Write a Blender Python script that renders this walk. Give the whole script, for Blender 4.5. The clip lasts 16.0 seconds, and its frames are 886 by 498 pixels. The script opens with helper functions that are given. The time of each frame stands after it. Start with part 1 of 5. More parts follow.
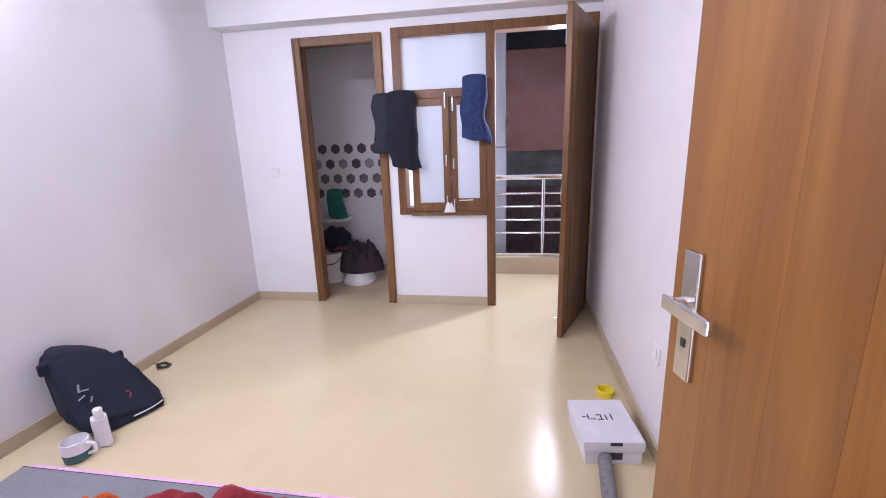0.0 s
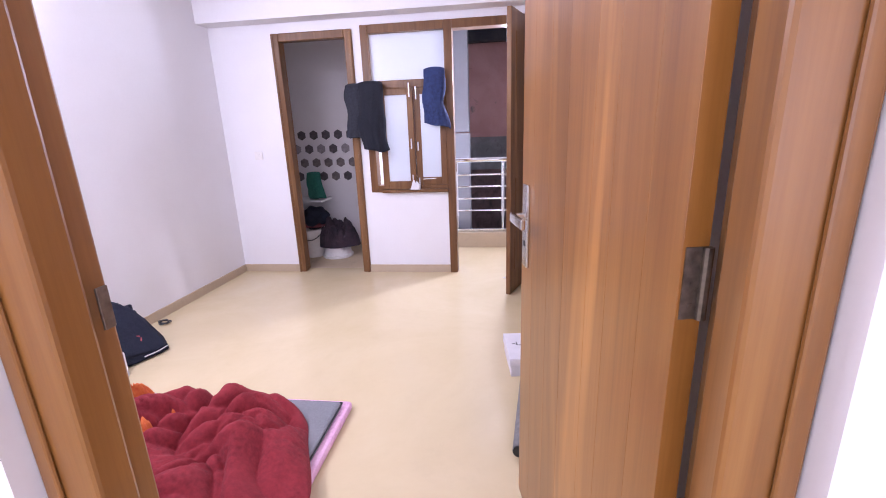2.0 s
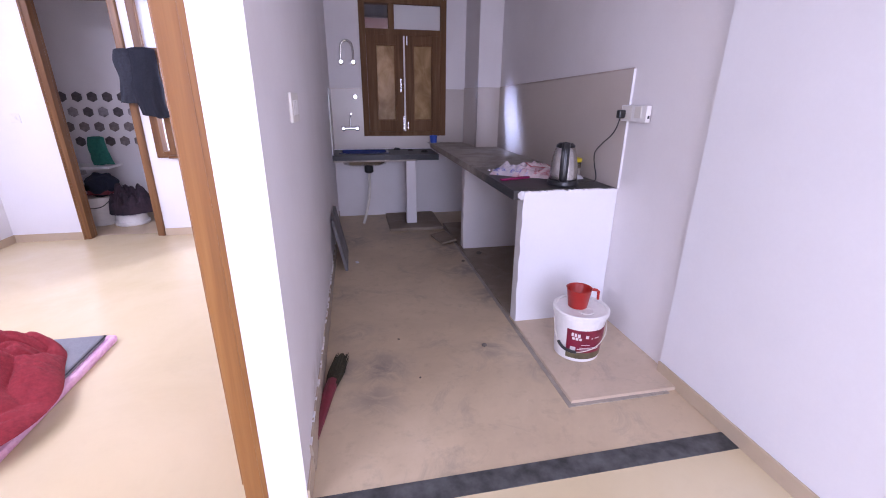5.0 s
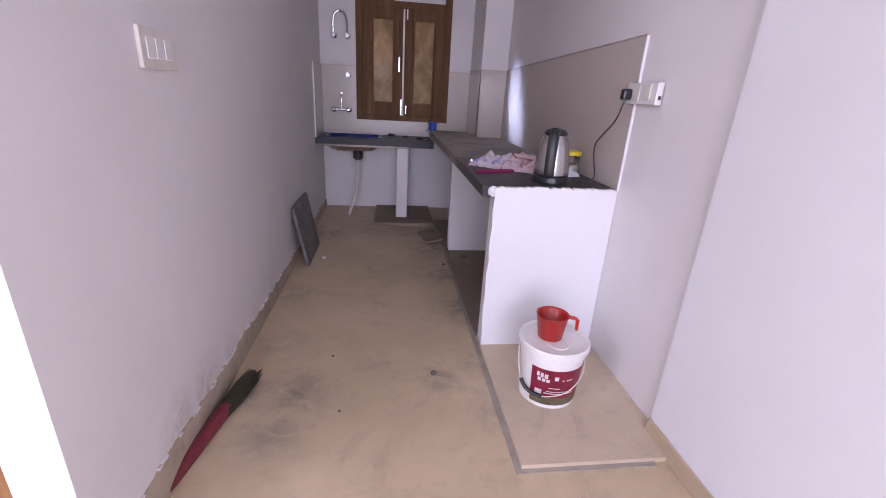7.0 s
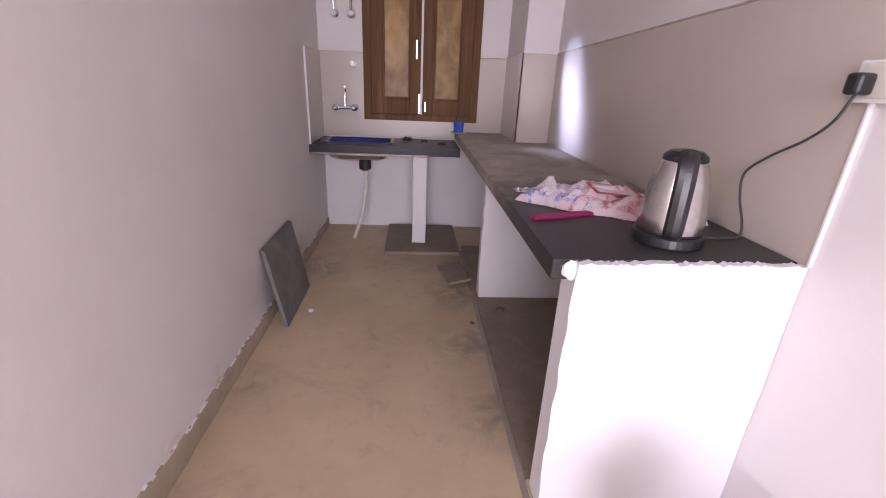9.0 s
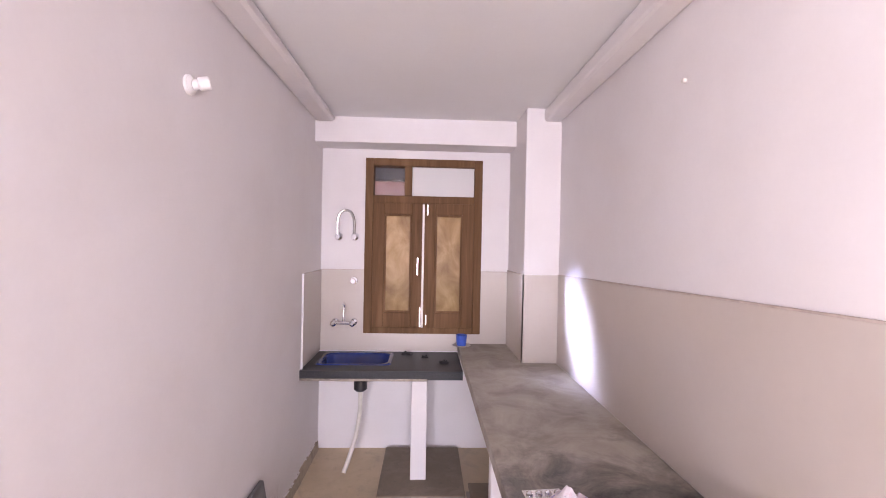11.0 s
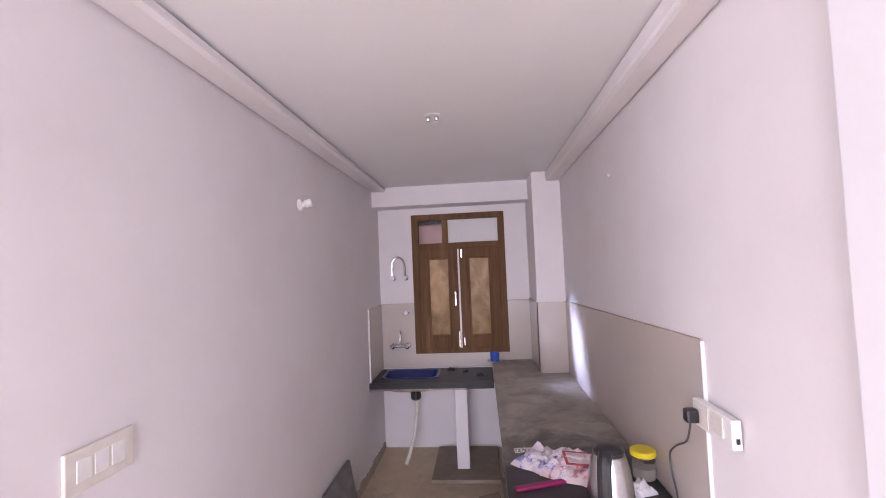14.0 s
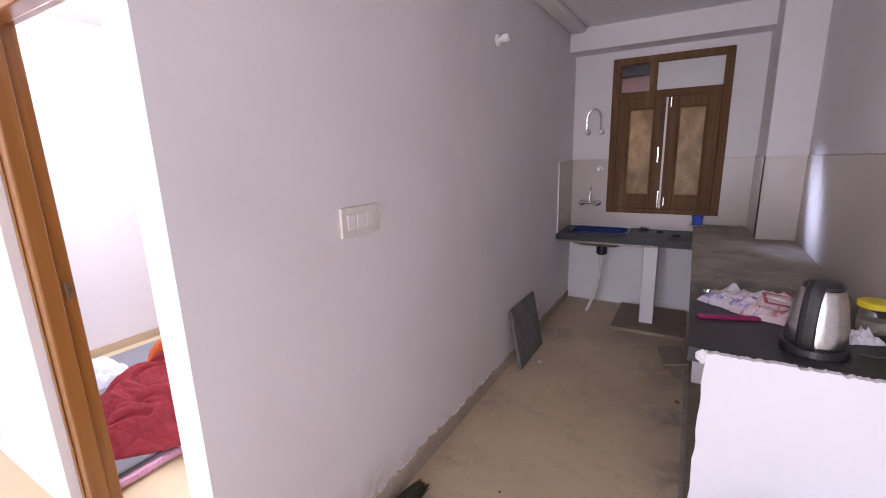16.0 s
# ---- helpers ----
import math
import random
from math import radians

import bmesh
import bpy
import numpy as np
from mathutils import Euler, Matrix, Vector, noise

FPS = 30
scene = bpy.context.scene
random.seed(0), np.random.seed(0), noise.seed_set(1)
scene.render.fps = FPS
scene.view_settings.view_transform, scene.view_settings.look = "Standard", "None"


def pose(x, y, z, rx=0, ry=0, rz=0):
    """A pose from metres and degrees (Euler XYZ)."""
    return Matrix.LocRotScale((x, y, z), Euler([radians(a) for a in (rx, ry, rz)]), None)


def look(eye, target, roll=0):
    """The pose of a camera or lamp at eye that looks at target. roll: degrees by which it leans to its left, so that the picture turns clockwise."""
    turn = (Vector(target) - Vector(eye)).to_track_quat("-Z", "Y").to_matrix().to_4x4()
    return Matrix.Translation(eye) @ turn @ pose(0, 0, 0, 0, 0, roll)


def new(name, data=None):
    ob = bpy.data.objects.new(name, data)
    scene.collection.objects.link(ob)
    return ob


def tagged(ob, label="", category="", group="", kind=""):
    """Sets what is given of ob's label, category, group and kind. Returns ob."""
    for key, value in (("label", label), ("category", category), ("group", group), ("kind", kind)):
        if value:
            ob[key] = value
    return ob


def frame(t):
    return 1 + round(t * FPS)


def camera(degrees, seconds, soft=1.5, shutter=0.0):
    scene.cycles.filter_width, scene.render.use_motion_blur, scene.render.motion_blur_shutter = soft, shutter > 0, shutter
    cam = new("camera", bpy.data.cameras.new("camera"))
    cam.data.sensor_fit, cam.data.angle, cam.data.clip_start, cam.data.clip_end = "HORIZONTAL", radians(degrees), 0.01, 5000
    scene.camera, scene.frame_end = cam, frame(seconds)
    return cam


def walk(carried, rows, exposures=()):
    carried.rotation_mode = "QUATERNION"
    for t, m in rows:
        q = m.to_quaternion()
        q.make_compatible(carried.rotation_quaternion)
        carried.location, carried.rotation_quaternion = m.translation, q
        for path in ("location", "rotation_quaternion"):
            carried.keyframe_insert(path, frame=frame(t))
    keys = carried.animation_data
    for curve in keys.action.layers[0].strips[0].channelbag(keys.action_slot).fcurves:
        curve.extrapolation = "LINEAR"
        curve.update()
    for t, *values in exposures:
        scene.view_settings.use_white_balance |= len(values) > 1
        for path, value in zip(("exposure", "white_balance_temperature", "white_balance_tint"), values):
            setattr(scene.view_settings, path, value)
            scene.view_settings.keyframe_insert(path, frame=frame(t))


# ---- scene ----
cam = camera(92.2, 16.0, soft=1.0)

# path of the camera: seconds, eye, target, roll
PATH = [
    (0, (0.405, 0.012, 1.349), (0.082, 1.928, 0.874), -1.9),
    (0.5, (0.457, -0.092, 1.333), (0.153, 1.828, 0.862), -2.5),
    (1, (0.504, -0.207, 1.331), (0.209, 1.714, 0.858), -2.7),
    (1.5, (0.568, -0.341, 1.317), (0.291, 1.579, 0.83), -2.5),
    (2, (0.64, -0.463, 1.302), (0.389, 1.452, 0.78), -2.1),
    (2.5, (0.702, -0.594, 1.295), (0.55, 1.328, 0.762), -1.5),
    (3, (0.794, -0.741, 1.286), (0.768, 1.184, 0.745), -1.6),
    (3.5, (0.901, -0.907, 1.285), (0.972, 1.006, 0.708), -1.0),
    (4, (1.028, -1.033, 1.311), (1.222, 0.847, 0.655), 0.1),
    (4.5, (1.169, -1.146, 1.354), (1.481, 0.714, 0.689), -0.3),
    (5, (1.358, -1.219, 1.367), (1.736, 0.628, 0.697), 0.5),
    (7.5, (1.864, -0.64, 1.204), (2.075, 1.218, 0.493), 3.9),
    (8, (1.91, -0.41, 1.157), (2.073, 1.426, 0.38), 3.5),
    (8.2, (1.923, -0.288, 1.146), (2.079, 1.539, 0.347), 3.3),
    (10.3, (1.853, 0.487, 1.564), (1.986, 2.431, 1.112), 1.7),
    (10.5, (1.896, 0.498, 1.591), (2.013, 2.465, 1.247), 1.9),
    (10.6, (1.912, 0.477, 1.605), (2.021, 2.451, 1.406), 1.7),
    (11, (1.972, 0.443, 1.66), (2.052, 2.441, 1.645), 1.1),
    (11.5, (2.046, 0.325, 1.788), (2.099, 2.316, 1.965), 1.8),
    (12, (2.101, 0.161, 1.84), (2.13, 2.144, 2.101), 2.2),
    (12.5, (2.032, 0.023, 1.892), (2.107, 2.008, 2.132), 2.4),
    (13, (2.057, -0.159, 1.876), (2.074, 1.833, 2.06), 1.0),
    (13.5, (2.113, -0.313, 1.857), (2.061, 1.681, 1.997), -1.8),
    (14, (2.176, -0.435, 1.802), (2.002, 1.556, 1.892), -2.4),
    (14.5, (2.216, -0.543, 1.726), (1.892, 1.43, 1.696), -1.7),
    (15, (2.246, -0.614, 1.666), (1.731, 1.31, 1.486), -0.5),
    (15.5, (2.262, -0.634, 1.62), (1.515, 1.19, 1.286), -1.3),
    (16, (2.212, -0.574, 1.564), (1.222, 1.108, 1.124), -1.7),
]
EXPOSURES = [(0, 0.03, 5700, 24), (1.5, 0.2, 5750, 29), (2.5, 0.28, 5700, 32), (4, 0.38, 5650, 32), (5, 0.5, 5500, 33), (7.5, 0.5, 5950, 29), (8.2, 0.7, 6150, 29), (10.3, 1.68, 6600, 28), (11, 1.88, 6400, 28), (12.5, 1.46, 6300, 30), (14, 1.15, 6150, 28), (15, 0.9, 6150, 25), (16, 0.55, 6100, 24)]
walk(cam, [(t, look(eye, target, roll)) for t, eye, target, roll in PATH], EXPOSURES)

# ---- world and light ----
world = bpy.data.worlds.new("sky")
scene.world = world
world.use_nodes = True
wn = world.node_tree.nodes
sky = wn.new("ShaderNodeTexSky")
sky.sky_type, sky.sun_disc = "NISHITA", False
sky.sun_elevation, sky.sun_rotation = radians(48), radians(200)
world.node_tree.links.new(sky.outputs[0], wn["Background"].inputs[0])
wn["Background"].inputs[1].default_value = 0.15

sun = new("sun", bpy.data.lights.new("sun", "SUN"))
sun.data.energy, sun.data.angle, sun.data.color = 2.0, radians(0.6), (1.0, 0.95, 0.88)
sun.matrix_world = look((-2, -6, 9), (0, 0, 0))


def area_lamp(name, m, sx, sy, power, color):
    ob = new(name, bpy.data.lights.new(name, "AREA"))
    ob.data.shape, ob.data.size, ob.data.size_y = "RECTANGLE", sx, sy
    ob.data.energy, ob.data.color = power, color
    ob.matrix_world = m
    return ob


# daylight at the assumed living room window and balcony door, and added unseen room lamps
# daylight from behind the viewpoint, through an assumed window that is never in view
area_lamp("living_daylight", look((1.6, -3.95, 1.35), (1.7, 0, 1.25)), 2.2, 2.0, 72, (0.92, 0.93, 1.0))
# two unseen strip lamps added to brighten the bedroom
area_lamp("bedroom_fill_light", look((-1.86, 1.4, 2.35), (0.6, 1.8, 0.6)), 1.2, 0.06, 30, (0.97, 0.97, 1.0))
area_lamp("bedroom_fill_light_near", look((-0.9, 0.16, 2.35), (-0.4, 3.0, 0.6)), 1.2, 0.06, 25, (0.97, 0.97, 1.0))
# unseen strip lamp added to brighten the kitchen entrance from the left
area_lamp("living_fill_light", look((-1.2, -2.2, 2.4), (1.6, -0.6, 0.6)), 1.2, 0.06, 36, (0.97, 0.97, 1.0))
# added lamp before the left casement, aimed to throw the streak by the column
wall_streak = area_lamp("wall_streak_light", look((1.6, 3.86, 1.50), (2.89, 2.96, 1.16), 26), 0.12, 0.46, 1.0, (0.6, 0.72, 1.0))
wall_streak.data.spread = radians(17)
area_lamp("kitchen_window_light", look((1.95, 3.86, 1.5), (1.95, 2.0, 1.3)), 0.75, 0.95, 0.3, (1.0, 0.93, 0.84))
# stands for unseen light at the balcony's end, thrown across the bedroom floor
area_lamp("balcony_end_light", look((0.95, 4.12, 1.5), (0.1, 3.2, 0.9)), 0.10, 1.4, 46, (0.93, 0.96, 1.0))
area_lamp("balcony_sky_light", look((0.28, 4.612, 1.4), (0.28, 3.2, 1.4)), 1.45, 2.2, 7, (0.95, 0.97, 1.0))


# ---- materials ----
def nodes_of(name):
    m = bpy.data.materials.new(name)
    m.use_nodes = True
    nt = m.node_tree
    return m, nt, nt.nodes["Principled BSDF"]


def ramp(nt, source, stops):
    r = nt.nodes.new("ShaderNodeValToRGB")
    e = r.color_ramp.elements
    e[0].position, e[0].color = stops[0][0], (*stops[0][1], 1)
    e[1].position, e[1].color = stops[-1][0], (*stops[-1][1], 1)
    for p, c in stops[1:-1]:
        n = e.new(p)
        n.color = (*c, 1)
    nt.links.new(source, r.inputs[0])
    return r.outputs[0]


def coords(nt, scale=(1, 1, 1), kind="Object"):
    t = nt.nodes.new("ShaderNodeTexCoord")
    mp = nt.nodes.new("ShaderNodeMapping")
    mp.inputs["Scale"].default_value = scale
    nt.links.new(t.outputs[kind], mp.inputs[0])
    return mp.outputs[0]


def noise_tex(nt, vec, scale, detail=4, rough=0.55, distort=0.0):
    n = nt.nodes.new("ShaderNodeTexNoise")
    n.inputs["Scale"].default_value, n.inputs["Detail"].default_value = scale, detail
    n.inputs["Roughness"].default_value, n.inputs["Distortion"].default_value = rough, distort
    nt.links.new(vec, n.inputs["Vector"])
    return n.outputs[0]


def mixc(nt, fac, a, b, mode="MIX"):
    m = nt.nodes.new("ShaderNodeMix")
    m.data_type, m.blend_type = "RGBA", mode
    for v, i in ((fac, 0), (a, 6), (b, 7)):
        if isinstance(v, (float, int)):
            m.inputs[i].default_value = v
        elif isinstance(v, tuple):
            m.inputs[i].default_value = (*v, 1)
        else:
            nt.links.new(v, m.inputs[i])
    return m.outputs[2]


def bump(nt, bsdf, height, strength=0.2, dist=0.01):
    b = nt.nodes.new("ShaderNodeBump")
    b.inputs["Strength"].default_value, b.inputs["Distance"].default_value = strength, dist
    nt.links.new(height, b.inputs["Height"])
    nt.links.new(b.outputs[0], bsdf.inputs["Normal"])


def spot_mask(nt, v, spots, scale=9.0):
    """Broken-edged patches of dirt round some places: (x, y, z, radius, strength)."""
    total = None
    for x, y, z, r, k in spots:
        d = nt.nodes.new("ShaderNodeVectorMath")
        d.operation = "DISTANCE"
        nt.links.new(v, d.inputs[0])
        d.inputs[1].default_value = (x, y, z)
        g = nt.nodes.new("ShaderNodeMapRange")
        nt.links.new(d.outputs["Value"], g.inputs[0])
        for i, q in ((1, r * 0.1), (2, r), (3, k), (4, 0.0)):
            g.inputs[i].default_value = q
        if total is None:
            total = g.outputs[0]
        else:
            mx = nt.nodes.new("ShaderNodeMath")
            mx.operation = "MAXIMUM"
            nt.links.new(total, mx.inputs[0])
            nt.links.new(g.outputs[0], mx.inputs[1])
            total = mx.outputs[0]
    n = ramp(nt, noise_tex(nt, v, scale, 7, 0.7, 1.2), [(0.36, (0, 0, 0)), (0.6, (1, 1, 1))])
    mu = nt.nodes.new("ShaderNodeMath")
    mu.operation = "MULTIPLY"
    nt.links.new(total, mu.inputs[0])
    nt.links.new(n, mu.inputs[1])
    return mu.outputs[0]


def painted(name, base, dirt, amount=0.5, rough=0.6, bumpy=0.018, gscale=70, spots=()):
    """Wall paint: roller grain, faint stains at a larger scale."""
    m, nt, b = nodes_of(name)
    v = coords(nt)
    big = ramp(nt, noise_tex(nt, v, 1.7, 5, 0.6), [(0.42, (0, 0, 0)), (0.78, (amount,) * 3)])
    fine = noise_tex(nt, v, gscale, 3)
    c = mixc(nt, big, base, dirt)
    if spots:
        c = mixc(nt, spot_mask(nt, v, spots, 11.0), c, (0.47, 0.40, 0.34))
    c = mixc(nt, 0.02, c, ramp(nt, fine, [(0.3, (0.3, 0.3, 0.3)), (0.7, (1, 1, 1))]), "MULTIPLY")
    nt.links.new(c, b.inputs["Base Color"])
    b.inputs["Roughness"].default_value = rough
    bump(nt, b, fine, bumpy, 0.004)
    return m


def plain(name, color, rough=0.5, metal=0.0, vary=0.15, scale=30.0, bumpy=0.0, gloss_var=0.0):
    m, nt, b = nodes_of(name)
    v = coords(nt)
    n = noise_tex(nt, v, scale, 4)
    dark = tuple(c * (1 - vary) for c in color)
    light = tuple(min(1, c * (1 + vary)) for c in color)
    nt.links.new(ramp(nt, n, [(0.3, dark), (0.7, light)]), b.inputs["Base Color"])
    b.inputs["Roughness"].default_value, b.inputs["Metallic"].default_value = rough, metal
    if bumpy:
        bump(nt, b, n, bumpy, 0.004)
    return m


def wood(name, dark, mid, light, grain=(17, 17, 0.9), rough=0.34, coat=0.25, gloss=0.5, planks=False):
    """Varnished timber with long streaks along z."""
    m, nt, b = nodes_of(name)
    v = coords(nt, grain)
    if planks:                                     # each plank is cut from another part of the log
        info = nt.nodes.new("ShaderNodeObjectInfo")
        shift = nt.nodes.new("ShaderNodeVectorMath")
        shift.operation = "MULTIPLY_ADD"
        nt.links.new(info.outputs["Random"], shift.inputs[0])
        shift.inputs[1].default_value = (40, 23, 9)
        nt.links.new(v, shift.inputs[2])
        v = shift.outputs[0]
    streak = noise_tex(nt, v, 1.6, 6, 0.62, 0.6)
    v2 = coords(nt, (5, 5, 0.5))
    broad = noise_tex(nt, v2, 1.3, 3, 0.5, 1.2)
    c1 = ramp(nt, streak, [(0.25, dark), (0.5, mid), (0.78, light)])
    c = mixc(nt, ramp(nt, broad, [(0.3, (0, 0, 0)), (0.5, (0.6,) * 3)]), c1, mid)
    c = mixc(nt, ramp(nt, broad, [(0.52, (0, 0, 0)), (0.72, (0.8,) * 3)]), c, tuple(1.15 * q for q in light))
    fibre = noise_tex(nt, coords(nt, (90, 90, 3)), 1.5, 3)
    c = mixc(nt, 0.13, c, ramp(nt, fibre, [(0.35, (0.45, 0.4, 0.35)), (0.6, (1, 1, 1))]), "MULTIPLY")
    if planks:
        c = mixc(nt, 1.0, c, ramp(nt, info.outputs["Random"], [(0.0, (0.74, 0.70, 0.66)), (1.0, (1.1, 1.08, 1.05))]), "MULTIPLY")
    nt.links.new(c, b.inputs["Base Color"])
    b.inputs["Roughness"].default_value = rough
    b.inputs["Coat Weight"].default_value, b.inputs["Coat Roughness"].default_value = coat, 0.2
    b.inputs["Specular IOR Level"].default_value = gloss
    bump(nt, b, streak, 0.15, 0.002)
    return m


def floor_mat(name, a, b_, c_, rough, dust, spots=()):
    m, nt, b = nodes_of(name)
    v = coords(nt)
    n1 = noise_tex(nt, v, 1.1, 6, 0.65, 0.4)
    n2 = noise_tex(nt, v, 14, 5, 0.6)
    c = ramp(nt, n1, [(0.3, a), (0.55, b_), (0.8, c_)])
    c = mixc(nt, ramp(nt, n2, [(0.55, (0, 0, 0)), (0.8, (dust,) * 3)]), c, tuple(x * 0.55 for x in b_))
    n3 = noise_tex(nt, v, 3.3, 7, 0.72, 0.8)
    c = mixc(nt, ramp(nt, n3, [(0.56, (0, 0, 0)), (0.72, (min(1.0, dust * 1.3),) * 3)]), c, tuple(x * k for x, k in zip(b_, (0.55, 0.58, 0.66))))
    if spots:
        c = mixc(nt, spot_mask(nt, v, spots, 6.5), c, (0.27, 0.225, 0.18))
        grit = ramp(nt, noise_tex(nt, v, 75, 3, 0.6), [(0.70, (0, 0, 0)), (0.78, (0.7,) * 3)])
        c = mixc(nt, grit, c, (0.74, 0.66, 0.56))
    nt.links.new(c, b.inputs["Base Color"])
    r = nt.nodes.new("ShaderNodeMapRange")
    r.inputs["To Min"].default_value, r.inputs["To Max"].default_value = rough[0], rough[1]
    nt.links.new(n1, r.inputs[0])
    nt.links.new(r.outputs[0], b.inputs["Roughness"])
    bump(nt, b, n2, 0.04, 0.002)
    return m


def glass(name, tint=(0.9, 0.95, 0.95), rough=0.02):
    m, nt, b = nodes_of(name)
    b.inputs["Base Color"].default_value = (*tint, 1)
    b.inputs["Transmission Weight"].default_value = 1.0
    b.inputs["Roughness"].default_value, b.inputs["IOR"].default_value = rough, 1.45
    return m


WHITE = painted("white_wall_paint", (0.80, 0.79, 0.81), (0.70, 0.68, 0.68), 0.35)
KWHITE = painted("kitchen_wall_paint", (0.78, 0.745, 0.745), (0.66, 0.61, 0.60), 0.45)
KWALL = painted("stained_kitchen_paint", (0.78, 0.745, 0.745), (0.66, 0.61, 0.60), 0.45, spots=((1.125, 0.62, 0.10, 0.2, 0.85), (1.125, 0.42, 0.13, 0.17, 0.75), (1.125, 0.9, 0.08, 0.13, 0.7), (1.125, 1.25, 0.07, 0.12, 0.6), (1.125, 1.6, 0.07, 0.12, 0.7), (1.125, 2.9, 0.1, 0.2, 0.8)))
CEIL = painted("ceiling_paint", (0.78, 0.77, 0.77), (0.70, 0.68, 0.67), 0.3)
TILE = painted("beige_wall_tile", (0.55, 0.49, 0.44), (0.49, 0.43, 0.38), 0.5, 0.25, 0.01, 40)
FLOOR = floor_mat("cream_vitrified_floor", (0.61, 0.495, 0.295), (0.66, 0.545, 0.34), (0.70, 0.60, 0.405), (0.15, 0.27), 0.06)
KFLOOR = floor_mat("dusty_beige_floor", (0.45, 0.345, 0.225), (0.58, 0.455, 0.30), (0.70, 0.57, 0.40), (0.38, 0.65), 0.45,
                   ((1.43, 0.73, 0, 0.22, 0.95), (2.05, 0.83, 0, 0.13, 0.95), (1.38, 0.50, 0, 0.2, 0.7), (1.26, 0.75, 0, 0.16, 0.8), (1.28, 1.1, 0, 0.2, 0.6), (2.28, 1.5, 0, 0.26, 0.9), (2.26, 2.0, 0, 0.3, 0.9),
                    (2.2, 2.55, 0, 0.32, 0.95), (2.28, 0.95, 0, 0.16, 0.9), (2.27, 0.55, 0, 0.12, 0.8), (1.25, 2.95, 0, 0.3, 0.8), (1.20, 1.7, 0, 0.2, 0.7), (1.75, 0.95, 0, 0.1, 0.5), (1.8, 3.1, 0, 0.4, 0.6)))
SKIRT = floor_mat("tan_skirting_tile", (0.46, 0.36, 0.24), (0.50, 0.40, 0.28), (0.55, 0.45, 0.33), (0.3, 0.45), 0.2)
FOOT = floor_mat("dirty_cement_skirting", (0.34, 0.275, 0.20), (0.47, 0.385, 0.285), (0.62, 0.53, 0.42), (0.6, 0.85), 0.8, ((1.13, 0.6, 0.03, 0.4, 0.5), (1.13, 1.7, 0.03, 0.5, 0.5), (1.13, 3.0, 0.03, 0.6, 0.6)))
WOOD = wood("honey_varnished_wood", (0.13, 0.050, 0.012), (0.265, 0.112, 0.026), (0.37, 0.175, 0.048), (9, 9, 0.45), coat=0.3, gloss=0.5)
DOORWOOD = wood("honey_door_planks", (0.14, 0.052, 0.010), (0.27, 0.112, 0.021), (0.37, 0.168, 0.038), (10, 10, 0.5), coat=0.3, gloss=0.45, planks=True)
DARKWOOD = wood("brown_varnished_wood", (0.085, 0.038, 0.014), (0.165, 0.078, 0.030), (0.25, 0.13, 0.052), coat=0.08, gloss=0.25)
KITCHENWOOD = wood("dark_kitchen_wood", (0.085, 0.043, 0.020), (0.15, 0.080, 0.038), (0.21, 0.122, 0.062), rough=0.6, coat=0.0, gloss=0.12)
GRANITE = plain("black_granite", (0.028, 0.028, 0.031), 0.4, 0, 0.5, 160)
GRANITE.node_tree.nodes["Principled BSDF"].inputs["Specular IOR Level"].default_value = 0.3


def dusty_worktop(name):
    """Black granite that plaster dust covers more and more away from the end in use."""
    m, nt, b = nodes_of(name)
    v = coords(nt)
    sep = nt.nodes.new("ShaderNodeSeparateXYZ")
    nt.links.new(v, sep.inputs[0])
    add = nt.nodes.new("ShaderNodeMath")
    add.operation = "MULTIPLY_ADD"
    nt.links.new(noise_tex(nt, v, 4.5, 7, 0.7, 0.8), add.inputs[0])
    add.inputs[1].default_value = 1.3
    nt.links.new(sep.outputs[1], add.inputs[2])
    rng = nt.nodes.new("ShaderNodeMapRange")
    nt.links.new(add.outputs[0], rng.inputs[0])
    for i, q in ((1, 2.25), (2, 2.75), (3, 0.03), (4, 0.97)):
        rng.inputs[i].default_value = q
    black = ramp(nt, noise_tex(nt, v, 160, 3), [(0.35, (0.016, 0.016, 0.018)), (0.7, (0.045, 0.044, 0.046))])
    dust = ramp(nt, noise_tex(nt, v, 5, 6, 0.65, 0.6), [(0.3, (0.27, 0.235, 0.20)), (0.5, (0.37, 0.33, 0.285)), (0.75, (0.47, 0.425, 0.37))])
    nt.links.new(mixc(nt, rng.outputs[0], black, dust), b.inputs["Base Color"])
    r = nt.nodes.new("ShaderNodeMapRange")
    nt.links.new(rng.outputs[0], r.inputs[0])
    r.inputs[3].default_value, r.inputs[4].default_value = 0.38, 0.85
    nt.links.new(r.outputs[0], b.inputs["Roughness"])
    b.inputs["Specular IOR Level"].default_value = 0.35
    bump(nt, b, noise_tex(nt, v, 90, 4), 0.05, 0.002)
    return m


WORKTOP = dusty_worktop("dusty_black_granite")
DUSTY = plain("dusty_granite", (0.25, 0.23, 0.21), 0.7, 0, 0.2, 4, 0.03)
STRIP = plain("worn_black_border", (0.07, 0.07, 0.07), 0.5, 0, 0.7, 14)
STEEL = plain("brushed_steel", (0.62, 0.61, 0.6), 0.25, 1.0, 0.1, 60)
CHROME = plain("chrome", (0.8, 0.8, 0.82), 0.1, 1.0, 0.05, 30)
PLASTIC = plain("white_plastic", (0.78, 0.76, 0.74), 0.35, 0, 0.04)
BLACK = plain("black_plastic", (0.02, 0.02, 0.022), 0.3, 0, 0.3)
GLASS = glass("clear_glass")
GROUT_LINE = plain("brown_grout_line", (0.46, 0.38, 0.34), 0.8, 0, 0.2, 30)


